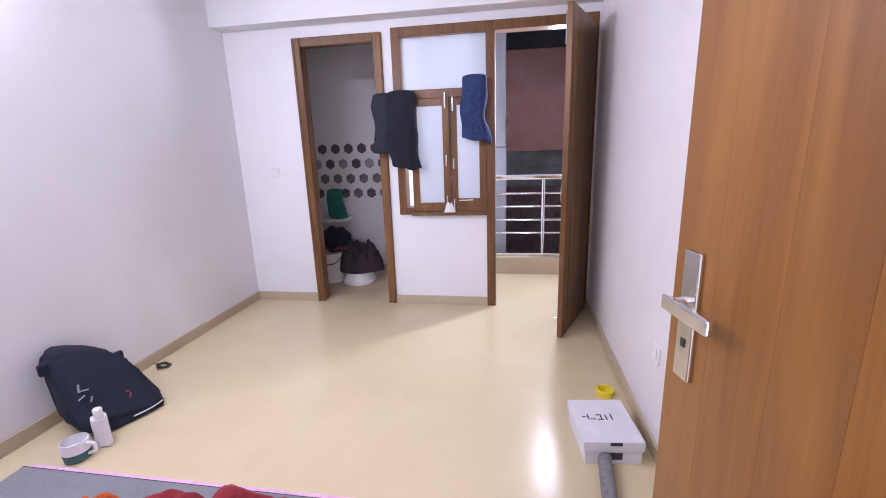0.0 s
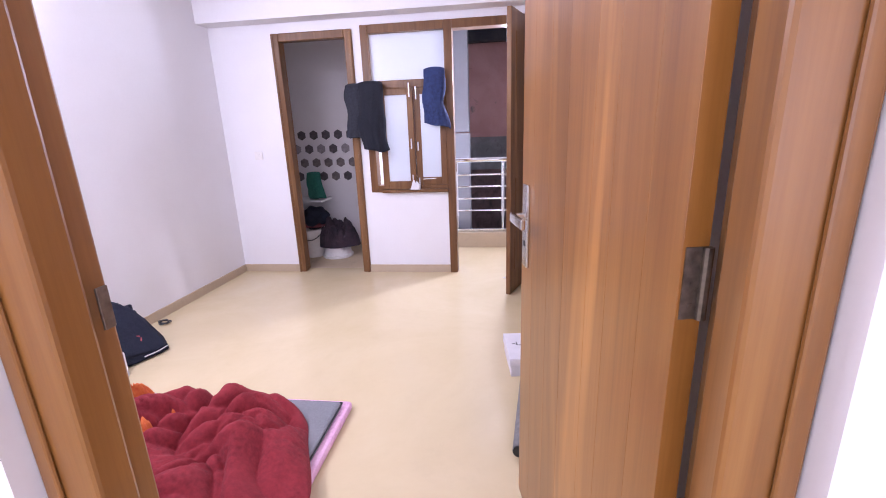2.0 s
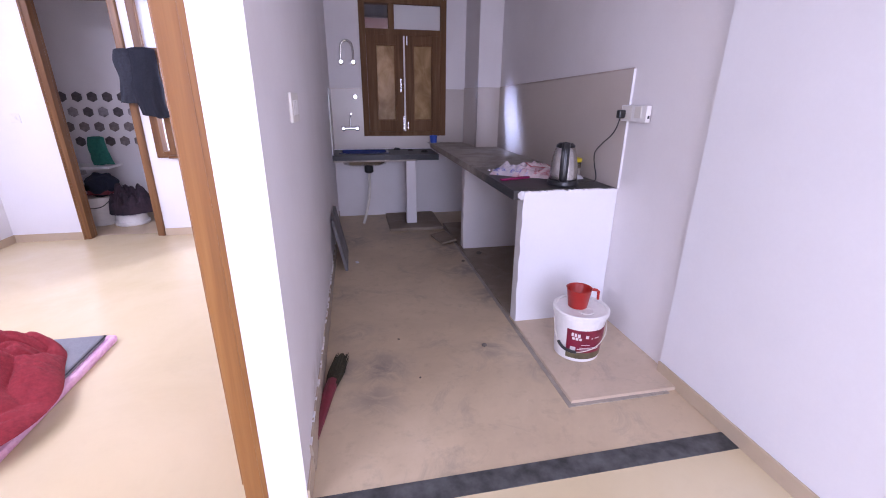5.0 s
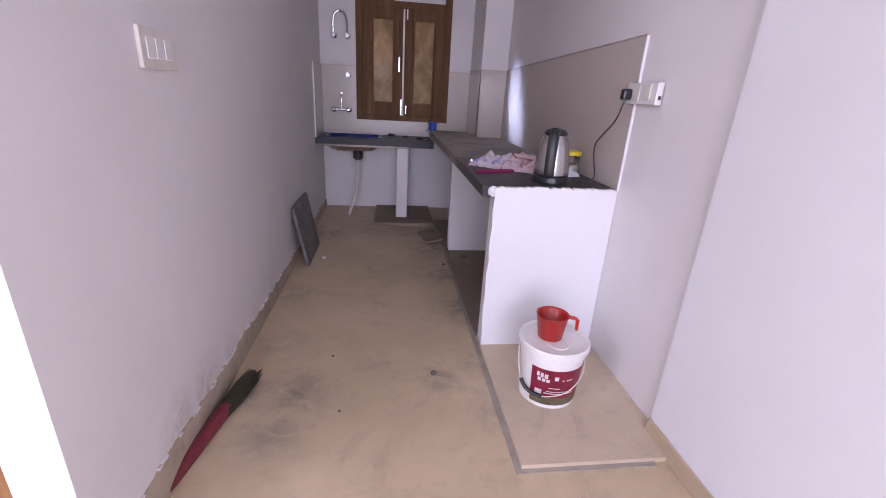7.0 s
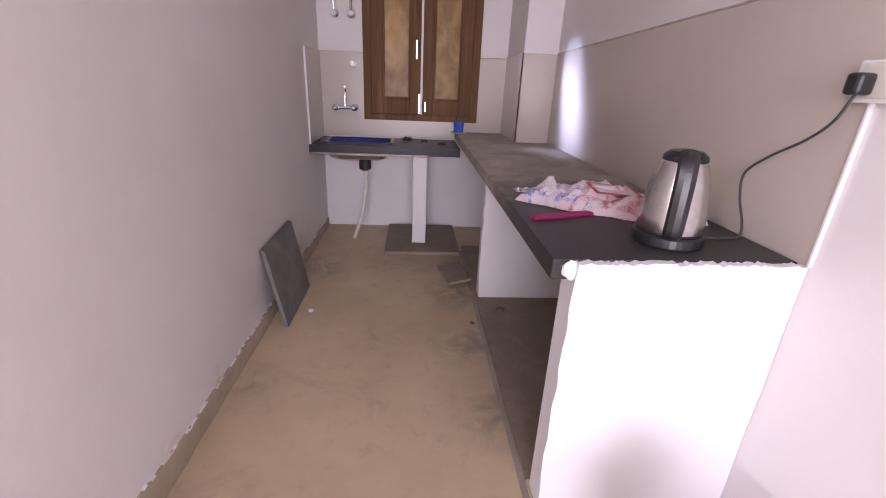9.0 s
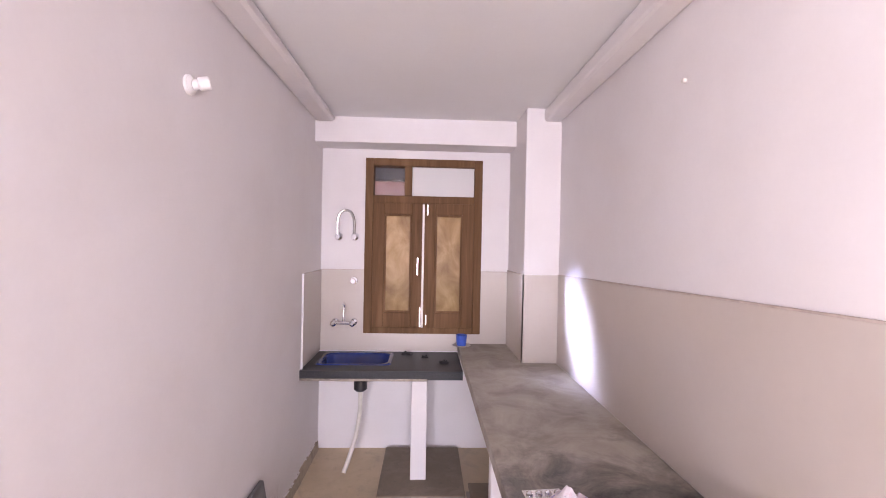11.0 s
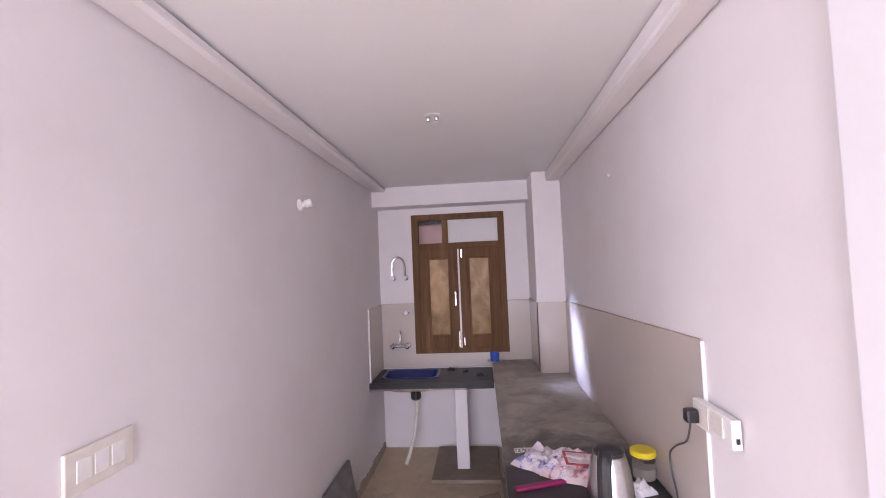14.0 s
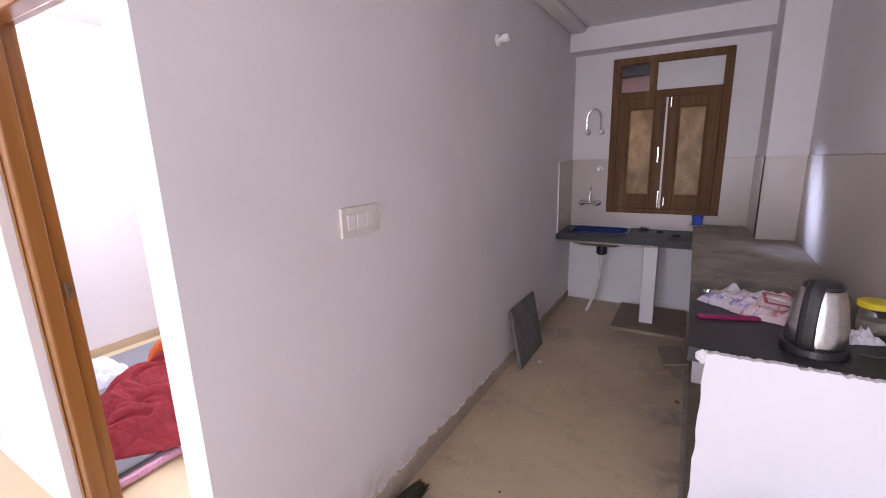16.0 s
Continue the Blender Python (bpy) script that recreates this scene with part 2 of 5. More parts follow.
# ---- mesh helpers ----
def mesh_from(bm, name, mat, smooth=False):
    me = bpy.data.meshes.new(name)
    bm.normal_update()
    bm.to_mesh(me)
    bm.free()
    for m in (mat if isinstance(mat, (list, tuple)) else [mat]):
        me.materials.append(m)
    if smooth:
        me.shade_smooth()
    return me


def add_box(bm, x0, x1, y0, y1, z0, z1, bev=0.0, mi=0):
    r = bmesh.ops.create_cube(bm, size=1, matrix=Matrix.Translation(((x0 + x1) / 2, (y0 + y1) / 2, (z0 + z1) / 2)) @ Matrix.Diagonal((x1 - x0, y1 - y0, z1 - z0, 1)))
    vs = r["verts"]
    if bev > 0:
        es = list({e for v in vs for e in v.link_edges})
        rb = bmesh.ops.bevel(bm, geom=es, offset=bev, segments=2, profile=0.5, affect="EDGES")
        for f in rb["faces"]:
            f.material_index = mi
    if mi:
        for v in vs:
            if v.is_valid:
                for f in v.link_faces:
                    f.material_index = mi
    return bm


def box(x0, x1, y0, y1, z0, z1, bev=0.0):
    return add_box(bmesh.new(), x0, x1, y0, y1, z0, z1, bev)


def boxes(*rows, bev=0.0):
    bm = bmesh.new()
    for r in rows:
        add_box(bm, *r, bev)
    return bm


def setting(name, bm, mat, label, category="wall", smooth=False):
    return tagged(new(name, mesh_from(bm, name, mat, smooth)), label, category, kind="structure")


def thing(name, label, category, m=None, group="", kind=""):
    ob = new(name)
    ob.empty_display_size = 0.1
    if m is not None:
        ob.matrix_world = m
    return tagged(ob, label, category, group, kind)


def part(name, bm, mat, parent, label="", smooth=False):
    ob = new(name, mesh_from(bm, name, mat, smooth))
    ob.parent = parent
    if label:
        tagged(ob, label)
    return ob


def lathe(profile, seg=32, cx=0.0, cy=0.0):
    """A turned body from (radius, height) rows."""
    bm = bmesh.new()
    rings = []
    for r, z in profile:
        rings.append([bm.verts.new((cx + r * math.cos(2 * math.pi * i / seg), cy + r * math.sin(2 * math.pi * i / seg), z)) for i in range(seg)])
    for a, b in zip(rings, rings[1:]):
        for i in range(seg):
            j = (i + 1) % seg
            bm.faces.new((a[i], a[j], b[j], b[i]))
    bm.faces.new(list(reversed(rings[0])))
    bm.faces.new(rings[-1])
    return bm


def tube(points, radius, seg=8, bm=None):
    """A round bar along the points."""
    bm = bm or bmesh.new()
    pts = [Vector(p) for p in points]
    rings = []
    side = None
    for i, p in enumerate(pts):
        d = (pts[min(i + 1, len(pts) - 1)] - pts[max(i - 1, 0)]).normalized()
        if side is None:
            side = d.orthogonal().normalized()
        side = (side - d * side.dot(d)).normalized()
        up = d.cross(side)
        r = radius[i] if isinstance(radius, (list, tuple)) else radius
        rings.append([bm.verts.new(p + (side * math.cos(2 * math.pi * k / seg) + up * math.sin(2 * math.pi * k / seg)) * r) for k in range(seg)])
    for a, b in zip(rings, rings[1:]):
        for k in range(seg):
            j = (k + 1) % seg
            bm.faces.new((a[k], a[j], b[j], b[k]))
    bm.faces.new(list(reversed(rings[0])))
    bm.faces.new(rings[-1])
    return bm


def smooth_line(pts, n=8):
    """Catmull-Rom through the points."""
    P = [Vector(p) for p in pts]
    P = [P[0] * 2 - P[1]] + P + [P[-1] * 2 - P[-2]]
    out = []
    for i in range(1, len(P) - 2):
        for k in range(n):
            t = k / n
            a, b, c, d = P[i - 1:i + 3]
            out.append(0.5 * ((2 * b) + (c - a) * t + (2 * a - 5 * b + 4 * c - d) * t * t + (3 * b - a - 3 * c + d) * t ** 3))
    out.append(P[-2])
    return out


# ---- large structure ----
BX0, BX1, BY0, BY1 = -1.94, 1.02, 0.08, 3.47      # bedroom
KX0, KX1, KY1 = 1.125, 2.897, 3.93                  # kitchen
CZ = 2.62                                          # ceilings
FY = -0.035                                         # living-room face of the near wall

setting("floor_bedroom", box(BX0 - 0.1, BX1 + 0.1, -4.2, BY1 + 0.1, -0.12, 0), FLOOR, "cream polished vitrified tile floor of the bedroom", "floor")
setting("floor_kitchen", box(BX1 + 0.1, KX1 + 0.2, -0.005, KY1 + 0.1, -0.12, 0.0), KFLOOR, "dusty beige kitchen floor with cement smears", "floor")
setting("floor_living", box(BX1 + 0.1, KX1 + 0.2, -4.2, -0.098, -0.12, 0), FLOOR, "cream polished tile floor beside the kitchen", "floor")
setting("floor_border", box(BX1 + 0.1, KX1 + 0.2, -0.098, -0.005, -0.12, 0.003), STRIP, "worn black granite border strip in the floor", "floor strip")

# bedroom walls
setting("wall_bedroom_west", box(BX0 - 0.12, BX0, BY0, BY1 + 0.12, 0, CZ + 0.1), WHITE, "plain white painted bedroom wall")
setting("wall_partition", box(BX1, KX0, FY, KY1 + 0.12, 0, CZ + 0.1), KWALL, "white painted partition between bedroom and kitchen")
DL, DR, DH = -0.065, 1.0, 2.14                   # bedroom door frame, outer
setting("wall_bedroom_south", boxes((BX0 - 0.12, DL, FY, BY0, 0, CZ + 0.1), (DL, DR, FY, BY0, DH, CZ + 0.1), (DR, BX1, FY, BY0, 0, CZ + 0.1)), WHITE, "white painted wall round the bedroom door")
# north wall: bath door, window with parapet, balcony door
setting("wall_bedroom_north", boxes(
    (BX0, -1.345, BY1, BY1 + 0.12, 0, CZ + 0.1), (-1.345, -0.605, BY1, BY1 + 0.12, 2.205, CZ + 0.1),
    (-0.605, -0.53, BY1, BY1 + 0.12, 0, CZ + 0.1), (-0.53, 0.20, BY1, BY1 + 0.12, 0, 0.79),
    (-0.53, 1.0, BY1, BY1 + 0.12, 2.225, CZ + 0.1), (1.0, BX1, BY1, BY1 + 0.12, 0, CZ + 0.1)), WHITE, "white painted wall with bathroom door, window and balcony door")
setting("beam_bedroom", box(BX0, BX1, BY1 - 0.16, BY1, 2.29, CZ), WHITE, "white ceiling beam above the balcony door", "beam")
setting("ceiling_bedroom", box(BX0 - 0.12, KX0 - 0.03, FY, BY1 + 0.12, CZ, CZ + 0.12), CEIL, "plain white bedroom ceiling", "ceiling")

# kitchen shell
KW = (1.475, 2.425, 0.94, 2.36)                    # window: x0 x1 z0 z1
setting("wall_kitchen_north", boxes((KX0, KW[0], KY1, KY1 + 0.12, 0, CZ + 0.1), (KW[1], KX1 + 0.1, KY1, KY1 + 0.12, 0, CZ + 0.1),
        (KW[0], KW[1], KY1, KY1 + 0.12, 0, KW[2]), (KW[0], KW[1], KY1, KY1 + 0.12, KW[3], CZ + 0.1)), KWHITE, "white kitchen wall with the wooden window")
setting("wall_kitchen_east", box(KX1, KX1 + 0.2, 0.43, KY1, 0, CZ + 0.1), KWHITE, "white painted kitchen side wall")
setting("wall_living_east", box(2.865, KX1 + 0.2, -4.2, 0.43, 0, CZ + 0.1), WHITE, "white painted wall beside the kitchen entrance")
setting("ceiling_kitchen", box(KX0 - 0.03, KX1 + 0.2, FY, KY1 + 0.12, CZ, CZ + 0.12), CEIL, "plain white kitchen ceiling", "ceiling")
setting("ceiling_living", box(BX0 - 0.12, KX1 + 0.2, -4.2, FY, CZ, CZ + 0.12), CEIL, "plain white living room ceiling", "ceiling")
setting("beam_kitchen_north", box(KX0, KX1, KY1 - 0.24, KY1, 2.43, CZ), KWHITE, "white beam above the kitchen window", "beam")
setting("beam_kitchen_east", box(2.775, KX1, FY, KY1 - 0.24, 2.53, CZ, 0.02), KWHITE, "white beam along the kitchen wall", "beam")
setting("beam_kitchen_west", box(KX0, 1.275, FY, KY1 - 0.24, 2.575, CZ, 0.03), KWHITE, "shallow white beam along the partition", "beam")
setting("column_kitchen", box(2.65, KX1, 3.36, KY1, 0.0, CZ, 0.006), KWHITE, "white painted column in the kitchen corner", "column")
# unseen living room shell behind, with an assumed window opening
setting("wall_living_west", box(BX0 - 0.12, BX0, -4.2, FY, 0, CZ + 0.1), WHITE, "plain white living room wall")
setting("wall_living_south", boxes((BX0 - 0.12, 0.5, -4.2, -4.08, 0, CZ + 0.1), (2.7, KX1 + 0.2, -4.2, -4.08, 0, CZ + 0.1),
        (0.5, 2.7, -4.2, -4.08, 0, 0.3), (0.5, 2.7, -4.2, -4.08, 2.35, CZ + 0.1)), WHITE, "unseen white wall with an assumed window opening")
# skirtings
for nm, r in (("skirting_west", (BX0, BX0 + 0.012, BY0, BY1, 0, 0.075)), ("skirting_east", (BX1 - 0.012, BX1, BY0, BY1, 0, 0.075)),
              ("skirting_north", (BX0 + 0.012, -1.345, BY1 - 0.012, BY1, 0, 0.075)), ("skirting_parapet", (-0.605, 0.20, BY1 - 0.012, BY1, 0, 0.075)),
              ("skirting_living", (2.853, 2.865, -4.0, 0.43, 0, 0.075)), ("skirting_kitchen_entry", (KX0, KX0 + 0.010, FY, 0.12, 0, 0.075))):
    setting(nm, box(*r, 0.003), SKIRT, "tan tile skirting along the wall foot", "baseboard")
# kitchen wall foot: rough cement skirting with a broken upper edge
bm = bmesh.new()
strip, strip_tops = [], []
for i in range(190):
    y = 0.12 + 3.78 * i / 189
    top = max(0.085, 0.135 - 0.03 * y) + 0.016 * noise.noise((y * 4.1, 2.0, 0)) + 0.010 * noise.noise((y * 17, 5.0, 0)) + 0.006 * noise.noise((y * 60, 8.0, 0))
    out = 0.010 + 0.004 * noise.noise((y * 9, 1.0, 3))
    strip_tops.append((KX0 + out * 0.55, y, top))
    strip.append([bm.verts.new(p) for p in ((KX0 - 0.002, y, 0.0), (KX0 + out + 0.003, y, 0.0), (KX0 + out, y, top * 0.8), (KX0 + out * 0.55, y, top), (KX0 - 0.002, y, top))])
for p, q in zip(strip, strip[1:]):
    for k in range(4):
        bm.faces.new((p[k], q[k], q[k + 1], p[k + 1]))
for e in (strip[0], strip[-1]):
    bm.faces.new(e)
bmesh.ops.recalc_face_normals(bm, faces=bm.faces)
setting("skirting_kitchen", bm, FOOT, "rough dirty cement skirting along the kitchen wall", "baseboard")
# chipped white plaster left along the upper edge of that skirting
bm = bmesh.new()
for a, b in zip(strip_tops, strip_tops[1:]):
    w = 0.0015 + 0.005 * noise.noise((a[1] * 13, 4.0, 1)) + 0.003 * noise.noise((a[1] * 47, 2.0, 1))
    if w > 0.0015:
        add_box(bm, KX0, a[0] + 0.0035, a[1], b[1], a[2] - w, a[2] + 0.0015)
setting("skirting_plaster_edge", bm, KWALL, "chipped white plaster line above the kitchen skirting", "trim")
# tiled dado round the counter
dado = box(KX1 - 0.008, KX1, 1.06, 3.36, 0.86, 1.47, 0.002)
for v in dado.verts:
    if v.co.z > 1.2:
        v.co.z += 0.055 * (3.36 - v.co.y) / 2.3      # the tiler's top course rises towards the room
setting("dado_east", dado, TILE, "beige glazed tile splashback on the wall", "splashback")
setting("dado_north", boxes((KX0, KW[0], KY1 - 0.008, KY1, 0.8, 1.45), (KW[1], 2.65, KY1 - 0.008, KY1, 0.8, 1.45), (KW[0], KW[1], KY1 - 0.008, KY1, 0.8, KW[2])), TILE, "beige glazed tile splashback under the window", "splashback")
setting("dado_column", boxes((2.642, 2.65, 3.352, KY1 - 0.008, 0.8, 1.47), (2.642, KX1 - 0.008, 3.352, 3.36, 0.8, 1.47)), TILE, "beige glazed tiles round the column foot", "splashback")
trim = boxes((KX0 + 0.008, KW[0], KY1 - 0.012, KY1, 1.45, 1.456), (KW[1], 2.64, KY1 - 0.012, KY1, 1.45, 1.456))
setting("dado_line", trim, GROUT_LINE, "thin brown grout line above the splashback", "trim")
line_e = box(KX1 - 0.011, KX1, 1.06, 3.35, 1.47, 1.476)
for v in line_e.verts:
    v.co.z += 0.055 * (3.36 - v.co.y) / 2.3
setting("dado_line_east", line_e, GROUT_LINE, "thin brown grout line above the splashback", "trim")
setting("dado_edge", box(KX1 - 0.012, KX1, 1.052, 1.06, 0.86, 1.525, 0.002), WHITE, "white edge trim of the splashback", "trim")
setting("dado_edge_west", box(KX0, KX0 + 0.012, 3.408, 3.42, 0.76, 1.45, 0.002), WHITE, "white edge trim of the splashback", "trim")
# unseen block added over the rooms to keep sun off the neighbour wall
setting("sun_block_above", box(BX0 - 0.12, KX1 + 0.2, -4.2, 4.7, CZ + 0.13, 4.6), WHITE, "unseen block above the rooms that shades the lane", "building")
setting("dado_west", box(KX0, KX0 + 0.008, 3.42, KY1 - 0.008, 0.8, 1.45), TILE, "beige glazed tile splashback beside the sink", "splashback")
# balcony and bath beyond
setting("floor_balcony", box(-0.5, 1.02, BY1 + 0.12, 4.5, -0.12, -0.01), FLOOR, "cream tile floor of the balcony", "floor")
setting("balcony_kerb", box(-0.5, 1.02, 4.42, 4.56, -0.12, 0.17, 0.005), SKIRT, "tan tiled balcony kerb", "kerb")
setting("wall_balcony_west", box(-0.6, -0.5, BY1 + 0.12, 4.6, 0, CZ), WHITE, "white wall between balcony and bathroom")
setting("wall_balcony_east", box(1.02, KX0 - 0.01, KY1 + 0.12, 4.6, 0, CZ), WHITE, "white balcony side wall")
setting("ceiling_balcony", box(-0.5, 1.02, BY1 + 0.12, 4.6, CZ - 0.05, CZ + 0.1), CEIL, "white balcony ceiling", "ceiling")
setting("floor_bath", box(-1.95, -0.6, BY1 + 0.12, 4.75, -0.12, -0.01), KFLOOR, "grey wet bathroom floor", "floor")
setting("wall_bath_north", box(-1.95, -0.6, 4.7, 4.8, 0, CZ), KWHITE, "grey-white bathroom wall with hexagon tiles")
setting("wall_bath_west", box(-2.05, -1.95, BY1 + 0.12, 4.8, 0, CZ), KWHITE, "grey-white bathroom side wall")
setting("ceiling_bath", box(-1.95, -0.6, BY1 + 0.12, 4.8, CZ - 0.05, CZ + 0.1), CEIL, "white bathroom ceiling", "ceiling")


# ---- more materials ----
def fleece(name, a, b_, scale=55):
    m, nt, b = nodes_of(name)
    v = coords(nt)
    n = noise_tex(nt, v, scale, 6, 0.7)
    big = noise_tex(nt, v, 7, 3)
    c = mixc(nt, ramp(nt, big, [(0.35, (0, 0, 0)), (0.7, (0.6,) * 3)]), ramp(nt, n, [(0.3, a), (0.7, b_)]), b_)
    nt.links.new(c, b.inputs["Base Color"])
    b.inputs["Roughness"].default_value, b.inputs["Sheen Weight"].default_value = 0.95, 0.0
    bump(nt, b, n, 0.5, 0.006)
    return m


def stained(name, base, stains, scale, rough=0.8, bumpy=0.3):
    """Old plaster: base colour broken by stains of several colours."""
    m, nt, b = nodes_of(name)
    v = coords(nt)
    c = base
    for k, (col, lo, hi, sc) in enumerate(stains):
        n = noise_tex(nt, v, scale * sc, 6, 0.65, 0.5 + k)
        c = mixc(nt, ramp(nt, n, [(lo, (0, 0, 0)), (hi, (0.9,) * 3)]), c, col)
    nt.links.new(c, b.inputs["Base Color"])
    b.inputs["Roughness"].default_value = rough
    bump(nt, b, noise_tex(nt, v, 24, 5), bumpy, 0.01)
    return m


RED = fleece("red_fleece", (0.15, 0.008, 0.014), (0.30, 0.026, 0.036))
ORANGE = fleece("orange_fleece", (0.50, 0.065, 0.015), (0.66, 0.17, 0.035))
NAVY = fleece("navy_nylon", (0.006, 0.008, 0.018), (0.014, 0.018, 0.036), 60)
DENIM = fleece("blue_denim", (0.010, 0.018, 0.06), (0.034, 0.055, 0.16), 40)
DARKDENIM = fleece("black_denim", (0.004, 0.005, 0.009), (0.014, 0.016, 0.026), 90)
GREYCLOTH = fleece("grey_mattress_cloth", (0.17, 0.17, 0.19), (0.25, 0.25, 0.27), 140)
PINK = fleece("pink_quilted_cloth", (0.62, 0.30, 0.50), (0.85, 0.55, 0.72), 60)
PALE = fleece("pale_blue_cloth", (0.40, 0.50, 0.62), (0.75, 0.78, 0.82), 30)
PIPING = plain("dark_piping", (0.03, 0.03, 0.035), 0.8)
DARKSTEEL = plain("tarnished_steel", (0.22, 0.19, 0.16), 0.45, 1.0, 0.3, 60)
SLATE = stained("grey_slate", (0.16, 0.15, 0.15), [((0.24, 0.23, 0.22), 0.45, 0.7, 1.0), ((0.10, 0.10, 0.10), 0.55, 0.75, 3.0)], 5, 0.75, 0.2)
CEMENT = stained("cement_smear", (0.30, 0.26, 0.22), [((0.42, 0.37, 0.31), 0.4, 0.7, 1.0), ((0.13, 0.12, 0.11), 0.58, 0.8, 2.2)], 6, 0.85, 0.3)
PLINTH = floor_mat("dusty_plinth_tile", (0.48, 0.38, 0.27), (0.60, 0.48, 0.35), (0.70, 0.58, 0.45), (0.45, 0.7), 0.5)
DARKDUST = stained("dark_floor_dust", (0.14, 0.12, 0.10), [((0.22, 0.19, 0.16), 0.45, 0.7, 1.0), ((0.05, 0.05, 0.05), 0.6, 0.8, 3.0)], 7, 0.9, 0.3)
UNDER = stained("mottled_dark_brown", (0.24, 0.19, 0.14), [((0.32, 0.26, 0.20), 0.45, 0.7, 1.0), ((0.10, 0.09, 0.08), 0.6, 0.8, 3.0)], 7, 0.9, 0.3)
PINKWALL = stained("stained_pink_plaster", (0.42, 0.22, 0.20), [((0.50, 0.29, 0.26), 0.4, 0.65, 1.2), ((0.10, 0.09, 0.09), 0.62, 0.75, 2.5)], 2.0)
GREYWALL = stained("weathered_cement", (0.16, 0.16, 0.16), [((0.24, 0.24, 0.25), 0.4, 0.65, 1.2), ((0.07, 0.06, 0.06), 0.55, 0.75, 2.0)], 3.0)
BRICKY = stained("sooty_brick_wall", (0.12, 0.075, 0.07), [((0.20, 0.12, 0.11), 0.4, 0.65, 2.0), ((0.04, 0.035, 0.035), 0.5, 0.7, 1.5)], 3.0)
SOOT = stained("black_soot_plaster", (0.03, 0.028, 0.03), [((0.08, 0.07, 0.06), 0.45, 0.7, 1.5)], 3.0)
GREYPAINT = painted("grey_column_paint", (0.30, 0.31, 0.34), (0.22, 0.22, 0.24), 0.5)
SINKBLUE = plain("deep_blue_enamel", (0.012, 0.03, 0.17), 0.2, 0, 0.15, 12)
CUPRED = plain("red_plastic", (0.40, 0.022, 0.014), 0.35, 0, 0.1, 12)
MAROON = plain("maroon_label_print", (0.20, 0.012, 0.035), 0.35, 0, 0.25, 18)
OLIVE = plain("olive_label_band", (0.12, 0.10, 0.05), 0.5, 0, 0.25, 18)
PRINT = plain("pale_print", (0.72, 0.66, 0.66), 0.5, 0, 0.1)
INK = plain("black_ink", (0.03, 0.03, 0.035), 0.6, 0, 0.3)
CARD = plain("white_card", (0.72, 0.70, 0.73), 0.7, 0, 0.05, 14)
YELLOW = plain("yellow_plastic", (0.78, 0.62, 0.02), 0.35, 0, 0.08, 14)
MAGENTA = plain("magenta_plastic", (0.26, 0.010, 0.085), 0.45, 0, 0.1, 14)
FILM = plain("white_printed_film", (0.60, 0.54, 0.54), 0.3, 0, 0.1, 30)
FILMBLUE = plain("blue_print", (0.08, 0.12, 0.45), 0.3, 0, 0.2, 30)
FILMRED = plain("red_print", (0.45, 0.06, 0.07), 0.3, 0, 0.2, 30)
BLUE = plain("blue_plastic", (0.05, 0.11, 0.50), 0.3, 0, 0.15, 20)
TEAL = plain("teal_glaze", (0.03, 0.10, 0.11), 0.25, 0, 0.25, 20)
GREEN = fleece("green_cloth", (0.01, 0.10, 0.075), (0.03, 0.18, 0.13), 40)
CREAM = plain("cream_plastic", (0.70, 0.66, 0.60), 0.4, 0, 0.06, 20)
GREYROLL = plain("grey_fabric_roll", (0.20, 0.19, 0.19), 0.85, 0, 0.2, 60, 0.2)
HEX = [plain("dark_hexagon_tile", (0.10, 0.085, 0.09), 0.3, 0, 0.4, 25), plain("brown_hexagon_tile", (0.19, 0.155, 0.15), 0.3, 0, 0.4, 25), plain("grey_hexagon_tile", (0.30, 0.27, 0.28), 0.3, 0, 0.3, 25)]
BRISTLE = plain("dark_bristle", (0.032, 0.028, 0.012), 0.9, 0, 0.5, 90, 0.4)
MAROONSTICK = plain("maroon_stick", (0.16, 0.02, 0.03), 0.5, 0, 0.2, 30)
GROUT = plain("brown_grout", (0.28, 0.20, 0.17), 0.8, 0, 0.2, 30)
PRINTA = stained("blue_printed_film", (0.58, 0.52, 0.55), [((0.12, 0.14, 0.42), 0.52, 0.6, 1.0), ((0.60, 0.40, 0.44), 0.56, 0.66, 1.4), ((0.25, 0.22, 0.28), 0.6, 0.7, 3.0)], 16, 0.3, 0.05)
PRINTB = stained("red_printed_film", (0.56, 0.46, 0.47), [((0.40, 0.10, 0.12), 0.52, 0.6, 1.0), ((0.62, 0.42, 0.45), 0.5, 0.66, 1.6), ((0.25, 0.2, 0.26), 0.6, 0.7, 3.0)], 14, 0.3, 0.05)
HOSE = plain("pale_hose", (0.66, 0.62, 0.55), 0.45, 0, 0.08, 20)
FROST = glass("amber_frosted_glass", (0.52, 0.35, 0.17), 0.2)
FROST.node_tree.nodes["Principled BSDF"].inputs["Transmission Weight"].default_value = 0.5
FROST.node_tree.nodes["Principled BSDF"].inputs["IOR"].default_value = 1.16
fnt = FROST.node_tree
fnt.links.new(ramp(fnt, noise_tex(fnt, coords(fnt, (1.2, 1.0, 0.8)), 4.0, 5, 0.6, 0.8), [(0.32, (0.32, 0.20, 0.085)), (0.52, (0.47, 0.315, 0.145)), (0.72, (0.64, 0.46, 0.23))]), fnt.nodes["Principled BSDF"].inputs["Base Color"])
FROSTW = glass("white_frosted_glass", (0.80, 0.78, 0.76), 0.4)
FROSTW.node_tree.nodes["Principled BSDF"].inputs["Transmission Weight"].default_value = 0.45
